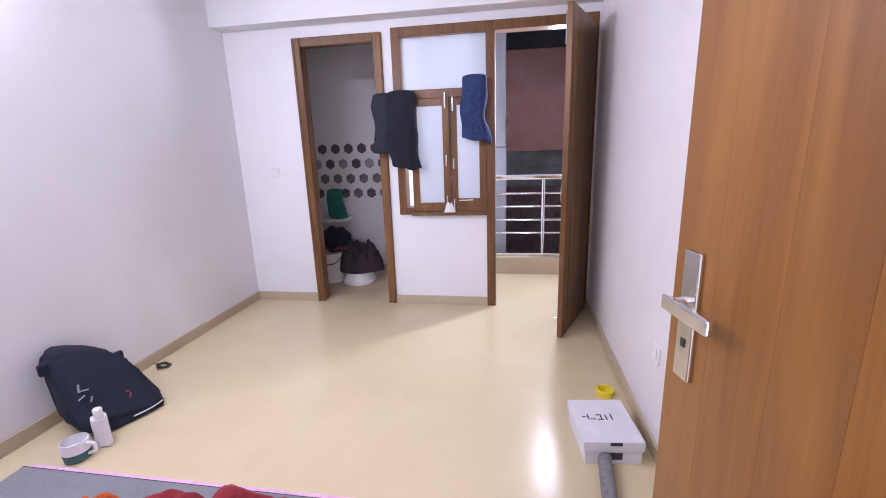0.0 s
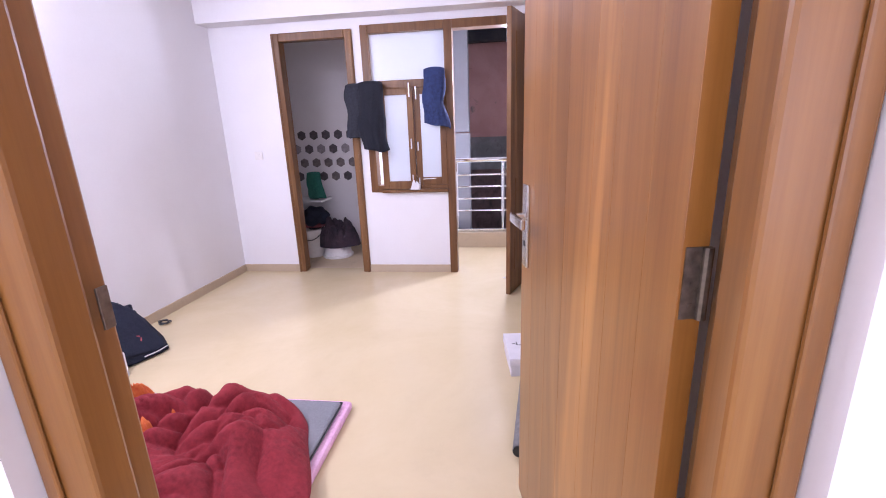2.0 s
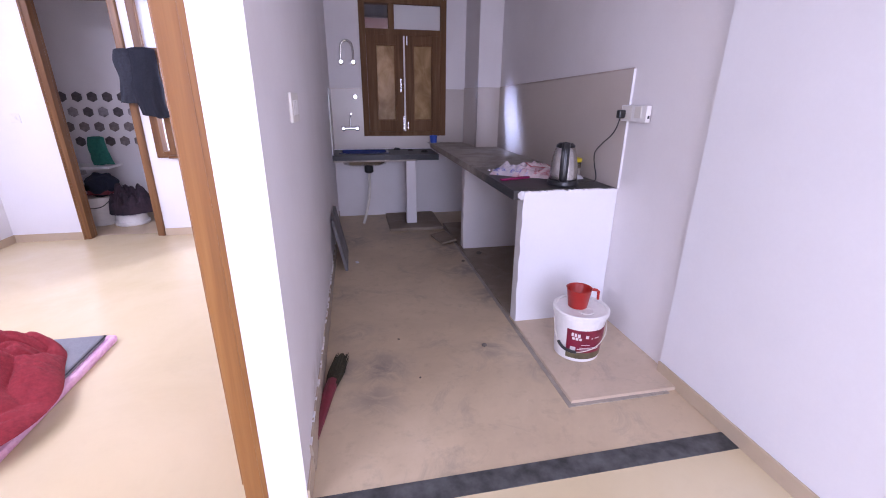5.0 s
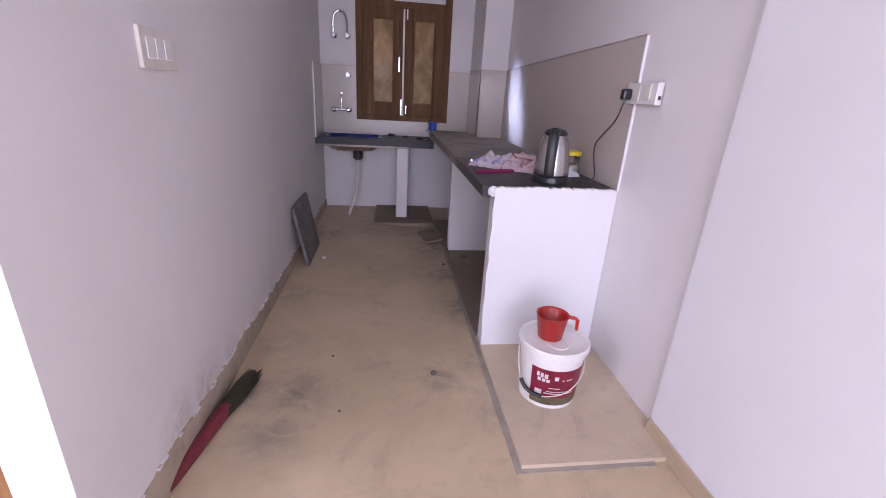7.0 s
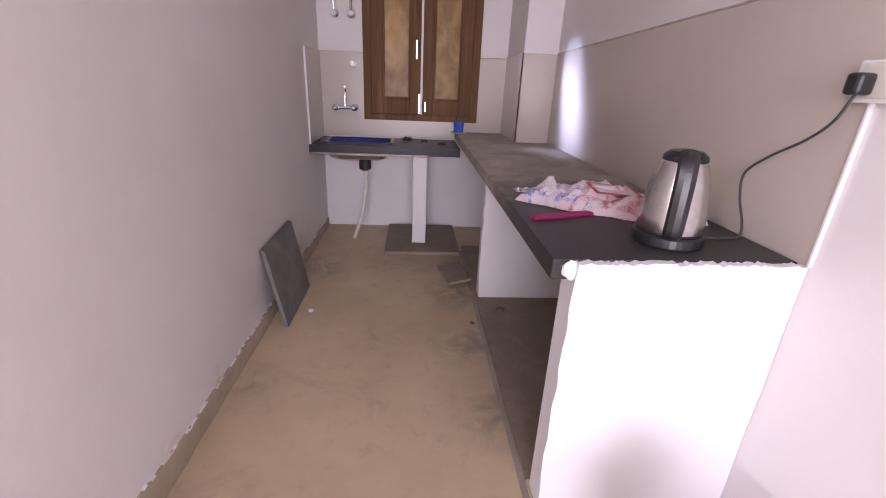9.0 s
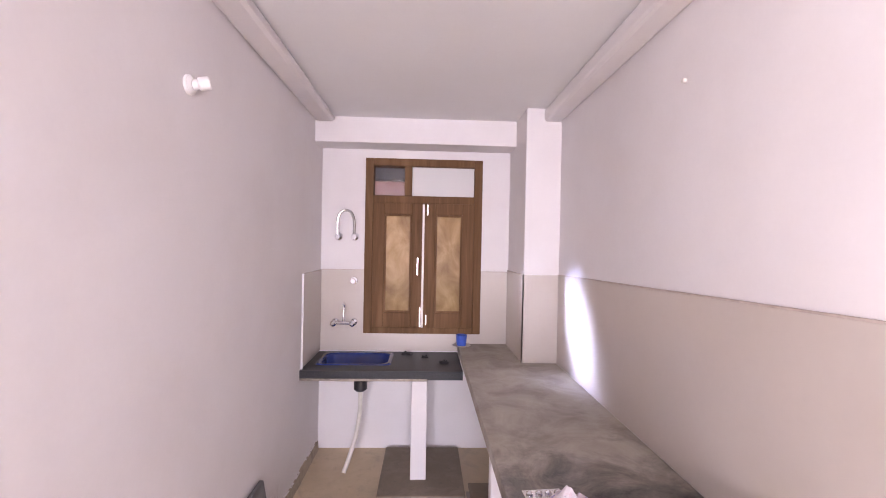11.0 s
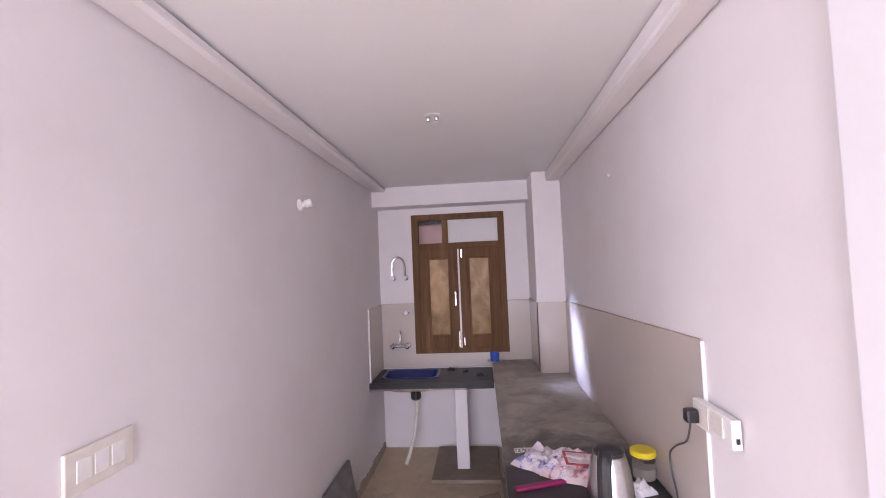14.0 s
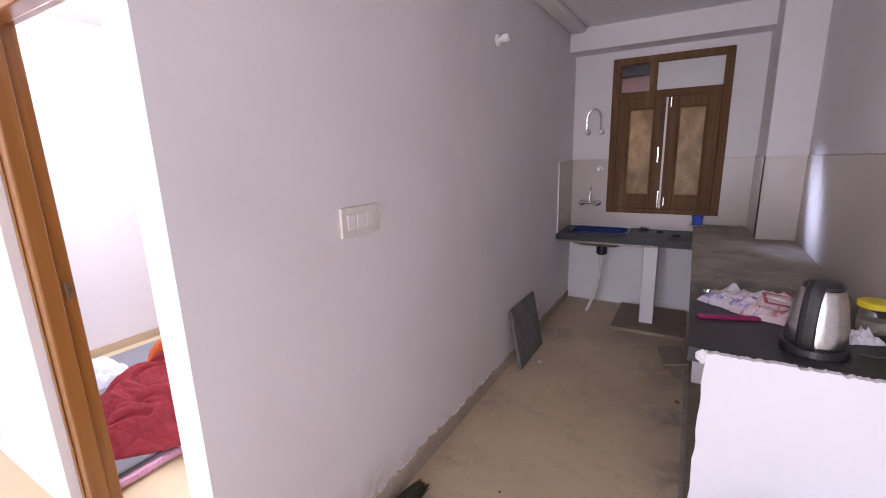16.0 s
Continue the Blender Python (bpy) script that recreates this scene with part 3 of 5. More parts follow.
MILKY = glass("milky_window_film", (0.68, 0.71, 0.75), 0.35)
MILKY.node_tree.nodes["Principled BSDF"].inputs["Transmission Weight"].default_value = 0.55
CLEARPINK = glass("clear_transom_glass", (0.95, 0.88, 0.86), 0.06)


# ---- doors and windows ----
def door_frame(name, x0, x1, y0, y1, h, w, mat, label, inward=1):
    """Frame with a rebate and two moulded bands on its front."""
    th = thing(name, label, "door frame", kind="structure")
    ym = y0 + (y1 - y0) * 0.55
    for k, (a, b) in enumerate(((x0, x0 + w), (x1 - w, x1))):
        s = 1 if k == 0 else -1
        e = a if k == 0 else b
        bm = box(a, b, y0, ym, 0, h, 0.007)
        lo, hi = sorted((e, e + s * w * 0.78))
        add_box(bm, lo, hi, ym, y1, 0, h, 0.005)
        lo, hi = sorted((e + s * w * 0.08, e + s * w * 0.36))
        add_box(bm, lo, hi, y0 - 0.008, y0, 0, h - w * 0.36, 0.004)
        part("jamb", bm, mat, th)
    bm = box(x0 + w, x1 - w, y0, ym, h - w, h, 0.007)
    add_box(bm, x0 + w * 0.78, x1 - w * 0.78, ym, y1, h - w * 0.78, h, 0.005)
    part("head", bm, mat, th)
    return th


df = door_frame("door_frame_bedroom", -0.07, 1.005, 0.008, 0.125, 2.14, 0.095, WOOD, "honey-brown varnished wooden frame of the bedroom door")
part("strike_plate", boxes((0.022, 0.0265, 0.085, 0.105, 1.02, 1.09), bev=0.001), DARKSTEEL, df, "scratched steel strike plate")
door_frame("door_frame_bath", -1.345, -0.605, BY1 - 0.02, BY1 + 0.12, 2.205, 0.07, DARKWOOD, "brown varnished wooden frame of the bathroom door")


def door_leaf(name, label, m, w, h, th_, mat, panels):
    th = thing(name, label, "door", m, kind="structure")
    if mat is DOORWOOD:
        core = part("door_leaf", box(0.002, w - 0.002, 0.0012, th_ - 0.0012, 0.009, h - 0.001), WOOD, th)
        cuts = [0, 0.09, 0.205, 0.29, 0.425, 0.54, 0.675, w]
        for a, b in zip(cuts, cuts[1:]):
            part("plank", box(a + 0.0001, b - 0.0001, 0, th_, 0.008, h, 0.0005), mat, core)
    else:
        part("door_leaf", box(0, w, 0, th_, 0.008, h, 0.003), mat, th)
    for (a, b, z0, z1) in panels:
        for y0, y1 in ((-0.003, 0.0), (th_, th_ + 0.003)):
            part("panel", box(a, b, y0, y1, z0, z1, 0.0028), mat, th)
    return th


leaf = door_leaf("door_1", "honey-brown varnished wooden bedroom door standing open", pose(0.912, 0.105, 0, 0, 0, 101.5), 0.79, 2.05, 0.036, DOORWOOD,
                 ())
lock = part("lock_plate", box(0.705, 0.752, 0.036, 0.046, 0.90, 1.15, 0.003), STEEL, leaf, "brushed steel lock plate")
lv = tube([(0.728, 0.046, 1.055), (0.728, 0.075, 1.055)], 0.011, 12)
add_box(lv, 0.61, 0.742, 0.075, 0.088, 1.04, 1.068, 0.004)
part("lever", lv, CHROME, lock)
part("keyhole", box(0.722, 0.734, 0.046, 0.048, 0.965, 0.982, 0.0005), BLACK, lock)
part("latch", box(0.79, 0.793, 0.008, 0.028, 0.93, 1.12, 0.001), STEEL, leaf, "steel latch face")
for z in (0.25, 1.05, 1.8):
    hb = tube([(-0.004, 0.004, z), (-0.004, 0.004, z + 0.1)], 0.007, 10)
    add_box(hb, -0.0015, 0.0, 0.004, 0.032, z, z + 0.1)
    for q in (0.02, 0.05, 0.08):
        add_box(hb, -0.003, -0.0015, 0.016, 0.022, z + q - 0.003, z + q + 0.003)
    part("hinge", hb, DARKSTEEL, leaf, "tarnished steel butt hinge")

bleaf = door_leaf("door_2", "brown varnished wooden balcony door standing open inwards", pose(0.945, BY1 - 0.03, 0, 0, 0, 248), 0.62, 2.14, 0.036, DARKWOOD,
                  ((0.10, 0.52, 0.2, 0.95), (0.10, 0.52, 1.15, 2.0)))
part("tower_bolt", tube([(0.585, -0.008, 1.92), (0.585, -0.008, 2.1)], 0.007, 8), CHROME, bleaf, "chrome tower bolt")
part("pull_ring", tube(smooth_line([(0.57, -0.012, 1.06), (0.588, -0.014, 1.03), (0.588, -0.014, 0.99), (0.57, -0.012, 0.96), (0.552, -0.014, 0.99), (0.552, -0.014, 1.03), (0.57, -0.012, 1.06)], 5), 0.003, 6), STEEL, bleaf, "thin steel pull ring")
part("stop", tube([(0.6, -0.006, 0.14), (0.6, -0.03, 0.14)], 0.007, 8), STEEL, bleaf)


def sash(x0, x1, z0, z1, y, parent, mat, pane, rail=0.055, th_=0.032, name="casement"):
    """A glazed casement: stiles and rails round one pane."""
    bm = boxes((x0, x0 + rail, y, y + th_, z0, z1), (x1 - rail, x1, y, y + th_, z0, z1),
               (x0 + rail, x1 - rail, y, y + th_, z0, z0 + rail * 1.3), (x0 + rail, x1 - rail, y, y + th_, z1 - rail, z1), bev=0.004)
    s = part(name, bm, mat, parent)
    p = part("pane", box(x0 + rail, x1 - rail, y + th_ * 0.4, y + th_ * 0.6, z0 + rail * 1.3, z1 - rail), pane, s)
    p.visible_shadow = False
    if rail > 0.09:
        a, b, c, d = x0 + rail, x1 - rail, z0 + rail * 1.3, z1 - rail
        bead = boxes((a, a + 0.016, y + 0.005, y + 0.012, c, d), (b - 0.016, b, y + 0.005, y + 0.012, c, d), (a + 0.016, b - 0.016, y + 0.005, y + 0.012, c, c + 0.016), (a + 0.016, b - 0.016, y + 0.005, y + 0.012, d - 0.016, d), bev=0.003)
        part("glazing_bead", bead, mat, s)
    return s


# balcony window with its door frame
bw = thing("window_2", "brown varnished balcony window with clothes hung over it", "window", kind="structure")
y0, y1 = BY1 - 0.02, BY1 + 0.10
part("window_frame", boxes((-0.53, -0.465, y0, y1, 0.79, 2.225), (0.195, 0.265, y0, y1, 0.0, 2.225), (-0.465, 0.195, y0, y1, 2.155, 2.225),
                           (-0.465, 0.195, y0, y1, 1.70, 1.77), (-0.465, 0.195, y0, y1, 0.79, 0.85), (0.265, 0.95, y0, y1, 2.155, 2.225), (0.945, 1.0, y0, y1, 0, 2.225), bev=0.005), DARKWOOD, bw)
pn = part("fixed_pane", box(-0.465, 0.195, BY1 + 0.03, BY1 + 0.036, 1.77, 2.155), MILKY, bw)
pn.visible_shadow = False
part("window_sill", box(-0.42, 0.20, BY1 - 0.05, BY1 + 0.02, 0.785, 0.815, 0.005), DARKWOOD, bw)
lc = sash(-0.40, -0.09, 0.82, 1.70, BY1 - 0.045, bw, DARKWOOD, MILKY)
rc = sash(-0.088, 0.195, 0.85, 1.70, BY1 - 0.018, bw, DARKWOOD, MILKY)
for z0, z1 in ((1.62, 1.74), (1.18, 1.27), (0.83, 0.95)):
    part("tower_bolt", boxes((-0.125, -0.113, BY1 - 0.058, BY1 - 0.045, z0, z1), (-0.07, -0.058, BY1 - 0.03, BY1 - 0.018, z0 - 0.02, z1 - 0.03), bev=0.002), CHROME, bw, "chrome tower bolt")
part("hook_stay", tube([(-0.03, BY1 - 0.03, 0.905), (0.09, BY1 - 0.035, 0.91)], 0.005, 8), CHROME, bw, "chrome window stay")

# kitchen window
kw = thing("window_1", "brown varnished kitchen window with closed frosted casements", "window", kind="structure")
ya, yb = KY1 - 0.02, KY1 + 0.09
part("window_frame", boxes((1.475, 1.54, ya, yb, 0.94, 2.36), (2.36, 2.425, ya, yb, 0.94, 2.36), (1.54, 2.36, ya, yb, 0.94, 0.99),
                           (1.54, 2.36, ya, yb, 2.30, 2.36), (1.54, 2.36, ya, yb, 2.0, 2.06), (1.79, 1.85, ya, yb, 2.06, 2.30), bev=0.005), KITCHENWOOD, kw)
for a, b, g in ((1.54, 1.79, CLEARPINK), (1.85, 2.36, FROSTW)):
    p = part("transom_pane", box(a, b, KY1 + 0.03, KY1 + 0.036, 2.06, 2.30), g, kw)
    p.visible_shadow = False
sash(1.542, 1.947, 0.992, 2.0, KY1 - 0.03, kw, KITCHENWOOD, FROST, 0.092)
sash(1.953, 2.358, 0.992, 2.0, KY1 - 0.03, kw, KITCHENWOOD, FROST, 0.092)
# line of daylight between the casements put in as a pale strip
part("casement_line", box(1.94, 1.958, KY1 - 0.042, KY1 - 0.03, 0.995, 1.99, 0.003), CREAM, kw, "pale strip for the bright line between the casements")
for x, z0, z1 in ((1.975, 1.90, 1.99), (1.90, 1.42, 1.56), (1.975, 1.02, 1.10), (1.925, 1.0, 1.16)):
    part("tower_bolt", box(x, x + 0.012, KY1 - 0.048, KY1 - 0.03, z0, z1, 0.003), CHROME, kw, "chrome tower bolt")

# ---- kitchen counter ----
ct = thing("kitchen_counter", "dusty black granite worktop on white plastered piers", "counter")
part("worktop", box(2.245, KX1 - 0.008, 1.085, KY1 - 0.01, 0.805, 0.8615, 0.003), WORKTOP, ct)


def plaster_pier(x0, x1, ya_, yb_, z1, ragged):
    """A rendered pier whose upper front arris is broken."""
    bm = bmesh.new()
    n = 90
    grid = []
    for i in range(n + 1):
        x = x0 + (x1 - x0) * i / n
        top = z1 + ragged * (0.5 * noise.noise((x * 9, 3.1, 0)) + 0.6 * noise.noise((x * 47, 1.1, 0)) + 0.5 * noise.noise((x * 110, 7.1, 0)) - 0.2)
        row = []
        for j in range(15):
            z = top * j / 14
            dx = (0.012 * noise.noise((1.7, z * 11, 5)) if i == 0 else 0)
            row.append(bm.verts.new((x + dx, ya_ + 0.003 * noise.noise((x * 6, z * 6, 1)), z)))
        grid.append(row)
    for i in range(n):
        for j in range(14):
            bm.faces.new((grid[i][j], grid[i + 1][j], grid[i + 1][j + 1], grid[i][j + 1]))
    back = [[bm.verts.new((g[0].co.x, yb_, g[j].co.z)) for j in (0, 14)] for g in grid]
    for i in range(n):
        bm.faces.new((grid[i][14], grid[i + 1][14], back[i + 1][1], back[i][1]))
        bm.faces.new((back[i + 1][0], back[i][0], back[i][1], back[i + 1][1]))
    for e, s in ((0, 1), (n, -1)):
        loop = [grid[e][j] for j in range(15)] + [back[e][1], back[e][0]]
        bm.faces.new(loop if s > 0 else list(reversed(loop)))
    bmesh.ops.recalc_face_normals(bm, faces=bm.faces)
    return bm


part("end_pier", box(2.305, KX1 - 0.002, 1.0845, 1.17, 0.0, 0.804, 0.004), WHITE, ct)
part("end_render", plaster_pier(2.30, KX1 - 0.002, 1.06, 1.084, 0.862, 0.012), WHITE, ct, "white cement render with a ragged top edge")
lump = bmesh.new()
bmesh.ops.create_icosphere(lump, subdivisions=3, radius=0.026)
for v in lump.verts:
    k = 1 + 0.6 * noise.noise(v.co * 60)
    v.co = (2.293 + v.co.x * 0.75 * k, 1.082 + v.co.y * 0.45 * k, 0.835 + v.co.z * 0.9 * k)
part("render_lump", lump, WHITE, ct, "rough lump of white plaster at the corner", True)
part("middle_pier", plaster_pier(2.31, KX1 - 0.002, 2.48, 2.59, 0.80, 0.0), KWHITE, ct)

SX0, SX1, SY0, SY1 = 1.20, 1.72, 3.53, 3.86
st = thing("sink_counter", "black granite sink slab on a slim white pier", "counter")
part("slab", boxes((KX0, SX0, 3.38, KY1 - 0.01, 0.73, 0.79), (SX1, 2.244, 3.38, KY1 - 0.01, 0.73, 0.79), (SX0, SX1, 3.38, SY0, 0.73, 0.79), (SX0, SX1, SY1, KY1 - 0.01, 0.73, 0.79)), GRANITE, st)
part("pier", box(1.89, 2.0, 3.40, 3.52, 0.0, 0.73, 0.006), KWHITE, st)
part("edge_trim", box(KX0 + 0.002, 2.0, 3.374, 3.38, 0.722, 0.738, 0.002), DARKSTEEL, st, "bare edge strip under the slab")

sk = thing("kitchen_sink", "deep blue sink basin set into the granite slab", "sink")


def rounded_loft(levels, n=8):
    """Rounded rectangles (half width, half depth, corner radius, height) joined one to the next; the last is closed."""
    bm = bmesh.new()
    cx, cy = (SX0 + SX1) / 2, (SY0 + SY1) / 2
    loops = []
    for hw, hd, r, z in levels:
        ring = []
        for qx, qy, a0 in ((1, 1, 0), (-1, 1, 90), (-1, -1, 180), (1, -1, 270)):
            for k in range(n + 1):
                a = radians(a0 + 90 * k / n)
                ring.append(bm.verts.new((cx + qx * (hw - r) + r * math.cos(a), cy + qy * (hd - r) + r * math.sin(a), z)))
        loops.append(ring)
    for p, q in zip(loops, loops[1:]):
        for k in range(len(p)):
            j = (k + 1) % len(p)
            bm.faces.new((p[k], p[j], q[j], q[k]))
    bm.faces.new(loops[-1])
    bmesh.ops.recalc_face_normals(bm, faces=bm.faces)
    return bm


HW, HD = (SX1 - SX0) / 2, (SY1 - SY0) / 2
part("basin", rounded_loft([(HW + 0.012, HD + 0.012, 0.035, 0.7905), (HW + 0.011, HD + 0.011, 0.035, 0.795), (HW - 0.012, HD - 0.012, 0.075, 0.795), (HW - 0.018, HD - 0.018, 0.075, 0.785), (HW - 0.03, HD - 0.03, 0.08, 0.68), (HW - 0.06, HD - 0.06, 0.07, 0.655)]), SINKBLUE, sk, smooth=True)
part("underside", rounded_loft([(HW - 0.004, HD - 0.004, 0.06, 0.776), (HW - 0.01, HD - 0.01, 0.08, 0.70), (HW - 0.03, HD - 0.03, 0.09, 0.665), (HW - 0.08, HD - 0.07, 0.08, 0.645), (HW - 0.18, HD - 0.11, 0.05, 0.64)]), STEEL, sk, "bright steel underside of the basin", True)
part("drain", lathe([(0.035, 0.56), (0.05, 0.575), (0.05, 0.645)], 20, 1.50, 3.66), BLACK, sk, "black waste coupling")
hp = smooth_line([(1.50, 3.66, 0.57), (1.50, 3.65, 0.42), (1.48, 3.62, 0.25), (1.44, 3.56, 0.1), (1.41, 3.52, 0.015)], 8)
part("waste_hose", tube(hp, 0.016, 12), HOSE, sk, "pale corrugated waste hose")


def mixer(name, x, z, label, spout):
    th = thing(name, label, "tap", pose(x, KY1 - 0.008, z))
    for dx in (-0.075, 0.075):
        part("flange", lathe([(0.03, 0), (0.026, 0.012), (0.014, 0.02), (0.014, 0.06)], 20), CHROME, th).matrix_basis = pose(dx, 0, 0, 90, 0, 0)
        part("knob", lathe([(0.018, 0.055), (0.024, 0.065), (0.024, 0.09), (0.012, 0.1)], 12), CHROME, th).matrix_basis = pose(dx, 0, 0, 90, 0, 0)
    part("body", tube([(-0.08, -0.05, 0), (0.08, -0.05, 0)], 0.015, 12), CHROME, th)
    part("spout", tube(smooth_line(spout, 6), 0.0095, 10), CHROME, th)
    return th


mixer("sink_mixer", 1.325, 1.03, "chrome wall mixer tap with upright spout", [(0, -0.05, 0), (0, -0.055, 0.06), (0.005, -0.06, 0.13), (0.012, -0.09, 0.165), (0.015, -0.15, 0.16)])
gt = thing("gooseneck_pipe", "looped steel connection pipe between two wall valves", "pipe", pose(1.33, KY1, 1.72))
for dx in (-0.065, 0.065):
    part("valve", lathe([(0.034, 0), (0.03, 0.012), (0.018, 0.018), (0.018, 0.05), (0.022, 0.055), (0.018, 0.07)], 18), CHROME, gt).matrix_basis = pose(dx, 0, 0, 90, 0, 0)
part("loop_pipe", tube(smooth_line([(-0.065, -0.05, 0.01), (-0.065, -0.055, 0.12), (-0.045, -0.06, 0.185), (0, -0.06, 0.21), (0.045, -0.06, 0.185), (0.065, -0.055, 0.12), (0.065, -0.05, 0.01)], 6), 0.0115, 10), STEEL, gt)
vt = thing("angle_valve", "small chrome valve on the tiled wall", "valve", pose(1.395, KY1 - 0.008, 1.365))
part("flange", lathe([(0.032, 0), (0.028, 0.01), (0.014, 0.014), (0.014, 0.04), (0.022, 0.045), (0.018, 0.065)], 18), CHROME, vt).matrix_basis = pose(0, 0, 0, 90, 0, 0)

# ---- kitchen floor pieces ----
setting("kitchen_plinth", boxes((2.294, KX1 - 0.002, 0.286, 1.058, 0, 0.02), (2.294, KX1 - 0.002, 1.058, 1.06, 0, 0.02), bev=0.0), PLINTH, "low dusty tiled plinth beside the counter", "plinth")
# floor piece under the worktop, darker brown than the open plinth
setting("plinth_under_counter", box(2.294, KX1 - 0.002, 1.172, 3.378, 0, 0.018), UNDER, "darker brown floor piece under the worktop", "plinth")
setting("plinth_joint", boxes((2.272, 2.294, 0.266, 3.3, 0, 0.004), (2.294, KX1 - 0.09, 0.266, 0.286, 0, 0.004)), CEMENT, "grey cement joint along the plinth edge", "joint")
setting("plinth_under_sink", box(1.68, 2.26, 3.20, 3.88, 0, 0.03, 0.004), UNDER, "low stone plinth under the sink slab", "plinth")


# ---- kitchen things ----
sl = thing("slate_slab", "loose grey stone slab leaning on the kitchen wall", "stone slab", pose(1.245, 2.15, 0.0))
bm = bmesh.new()
th_, ln, ht = 0.022, 0.50, 0.44
lean = math.atan2(0.09, ht)
add_box(bm, -th_, 0, 0, ln, 0.0, ht, 0.003)
for v in bm.verts:
    k = v.co.z
    v.co.z, v.co.x = k * math.cos(lean) - v.co.x * math.sin(lean) * 0.2, v.co.x - k * math.sin(lean)
    v.co.y += 0.05 * k
part("stone", bm, SLATE, sl)

sp = thing("stone_offcut", "broken grey tile offcut lying under the worktop", "tile", pose(2.14, 2.66, 0.005, 0, -8, 12))
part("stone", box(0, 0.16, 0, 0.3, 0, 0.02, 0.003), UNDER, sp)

pl = thing("paint_pail", "white paint pail with a maroon label and closed lid", "pail", pose(2.52, 0.68, 0.02) @ Matrix.Scale(1.02, 4))
part("pail_body", lathe([(0.112, 0), (0.118, 0.004), (0.134, 0.235), (0.139, 0.236), (0.139, 0.25), (0.135, 0.252)], 48), PLASTIC, pl, smooth=False)


def label_band(a0, a1, z0, z1, out, n=28):
    """A curved label on the tapering pail."""
    bm = bmesh.new()
    rows = []
    for i in range(n + 1):
        a = radians(a0 + (a1 - a0) * i / n)
        col = []
        for z in (z0, z1):
            r = 0.118 + (z - 0.004) * 0.0693 + out
            for rr in (r, r - 0.002):
                col.append(bm.verts.new((rr * math.cos(a), rr * math.sin(a), z)))
        rows.append(col)
    for p, q in zip(rows, rows[1:]):
        bm.faces.new((p[0], q[0], q[2], p[2]))
        bm.faces.new((p[2], q[2], q[3], p[3]))
        bm.faces.new((q[0], p[0], p[1], q[1]))
    return bm


lab = part("label", label_band(215, 330, 0.06, 0.195, 0.0015), MAROON, pl, "maroon printed label")
part("label_band", label_band(215, 330, 0.022, 0.06, 0.0015), OLIVE, pl, "olive band under the label")
for a0, a1, z0, z1 in ((226, 231, 0.158, 0.178), (233, 238, 0.156, 0.176), (240, 246, 0.154, 0.174), (228, 234, 0.138, 0.152), (236, 242, 0.137, 0.151), (244, 250, 0.136, 0.150), (258, 265, 0.150, 0.168), (272, 276, 0.146, 0.152), (280, 292, 0.148, 0.153), (225, 238, 0.072, 0.094), (242, 300, 0.080, 0.084), (246, 296, 0.090, 0.093), (250, 270, 0.108, 0.111)):
    part("print_bar", label_band(a0, a1, z0, z1, 0.0028, 6), PRINT, lab)
lid = part("lid", lathe([(0.143, 0.250), (0.147, 0.253), (0.147, 0.272), (0.141, 0.278), (0.128, 0.276), (0.126, 0.270), (0.0, 0.270)], 48), PLASTIC, pl, "white snap-on lid")
part("lid_ring", lathe([(0.042, 0.270), (0.042, 0.274), (0.036, 0.274), (0.036, 0.271)], 32, 0.0, -0.05), PLASTIC, lid)
hdl = smooth_line([(-0.135, 0.03, 0.225), (-0.142, -0.02, 0.14), (-0.125, -0.075, 0.085), (-0.07, -0.125, 0.075), (0.02, -0.14, 0.10), (0.09, -0.115, 0.16), (0.13, -0.04, 0.225)], 6)
part("handle", tube(hdl, 0.0022, 8), CREAM, pl, "pale wire handle hanging down")
part("handle_grip", tube(hdl[9:19], 0.0085, 8), BLACK, pl, "black handle grip")

mg = thing("plastic_mug", "red plastic bath mug on the pail lid", "mug", pose(2.503, 0.69, 0.2962) @ Matrix.Scale(1.05, 4))
part("cup", lathe([(0.044, 0), (0.048, 0.004), (0.062, 0.10), (0.066, 0.105), (0.063, 0.105), (0.058, 0.098), (0.045, 0.008), (0.0, 0.007)], 36), CUPRED, mg, smooth=True)
hb = tube([(0.055, -0.01, 0.097), (0.088, -0.018, 0.092), (0.098, -0.02, 0.085), (0.1, -0.02, 0.04)], [0.009, 0.008, 0.008, 0.006], 8)
part("mug_handle", hb, CUPRED, mg)

kt = thing("electric_kettle", "brushed steel electric kettle with black handle on the worktop", "kettle", pose(2.618, 1.235, 0.861, 0, 0, -26) @ Matrix.Scale(1.07, 4))
part("power_base", lathe([(0.086, 0), (0.088, 0.006), (0.086, 0.026), (0.078, 0.03)], 36), BLACK, kt)
part("kettle_body", lathe([(0.079, 0.03), (0.081, 0.04), (0.078, 0.09), (0.068, 0.16), (0.056, 0.205), (0.05, 0.216)], 40), STEEL, kt, smooth=True)
part("kettle_lid", lathe([(0.053, 0.214), (0.052, 0.224), (0.038, 0.236), (0.012, 0.24)], 36), BLACK, kt)
hb = bmesh.new()
prof = [(-0.075, 0.035), (-0.1, 0.05), (-0.105, 0.1), (-0.098, 0.16), (-0.082, 0.21), (-0.05, 0.235)]
tube(smooth_line([(0, y, z) for y, z in prof], 5), 0.015, 10, hb)
for v in hb.verts:
    v.co.x *= 1.55
    v.co.y = v.co.y * 0.75 - 0.018
part("kettle_handle", hb, BLACK, kt, "black plastic handle")
part("spout", tube([(0, 0.05, 0.17), (0, 0.085, 0.205)], [0.022, 0.014], 10), STEEL, kt)

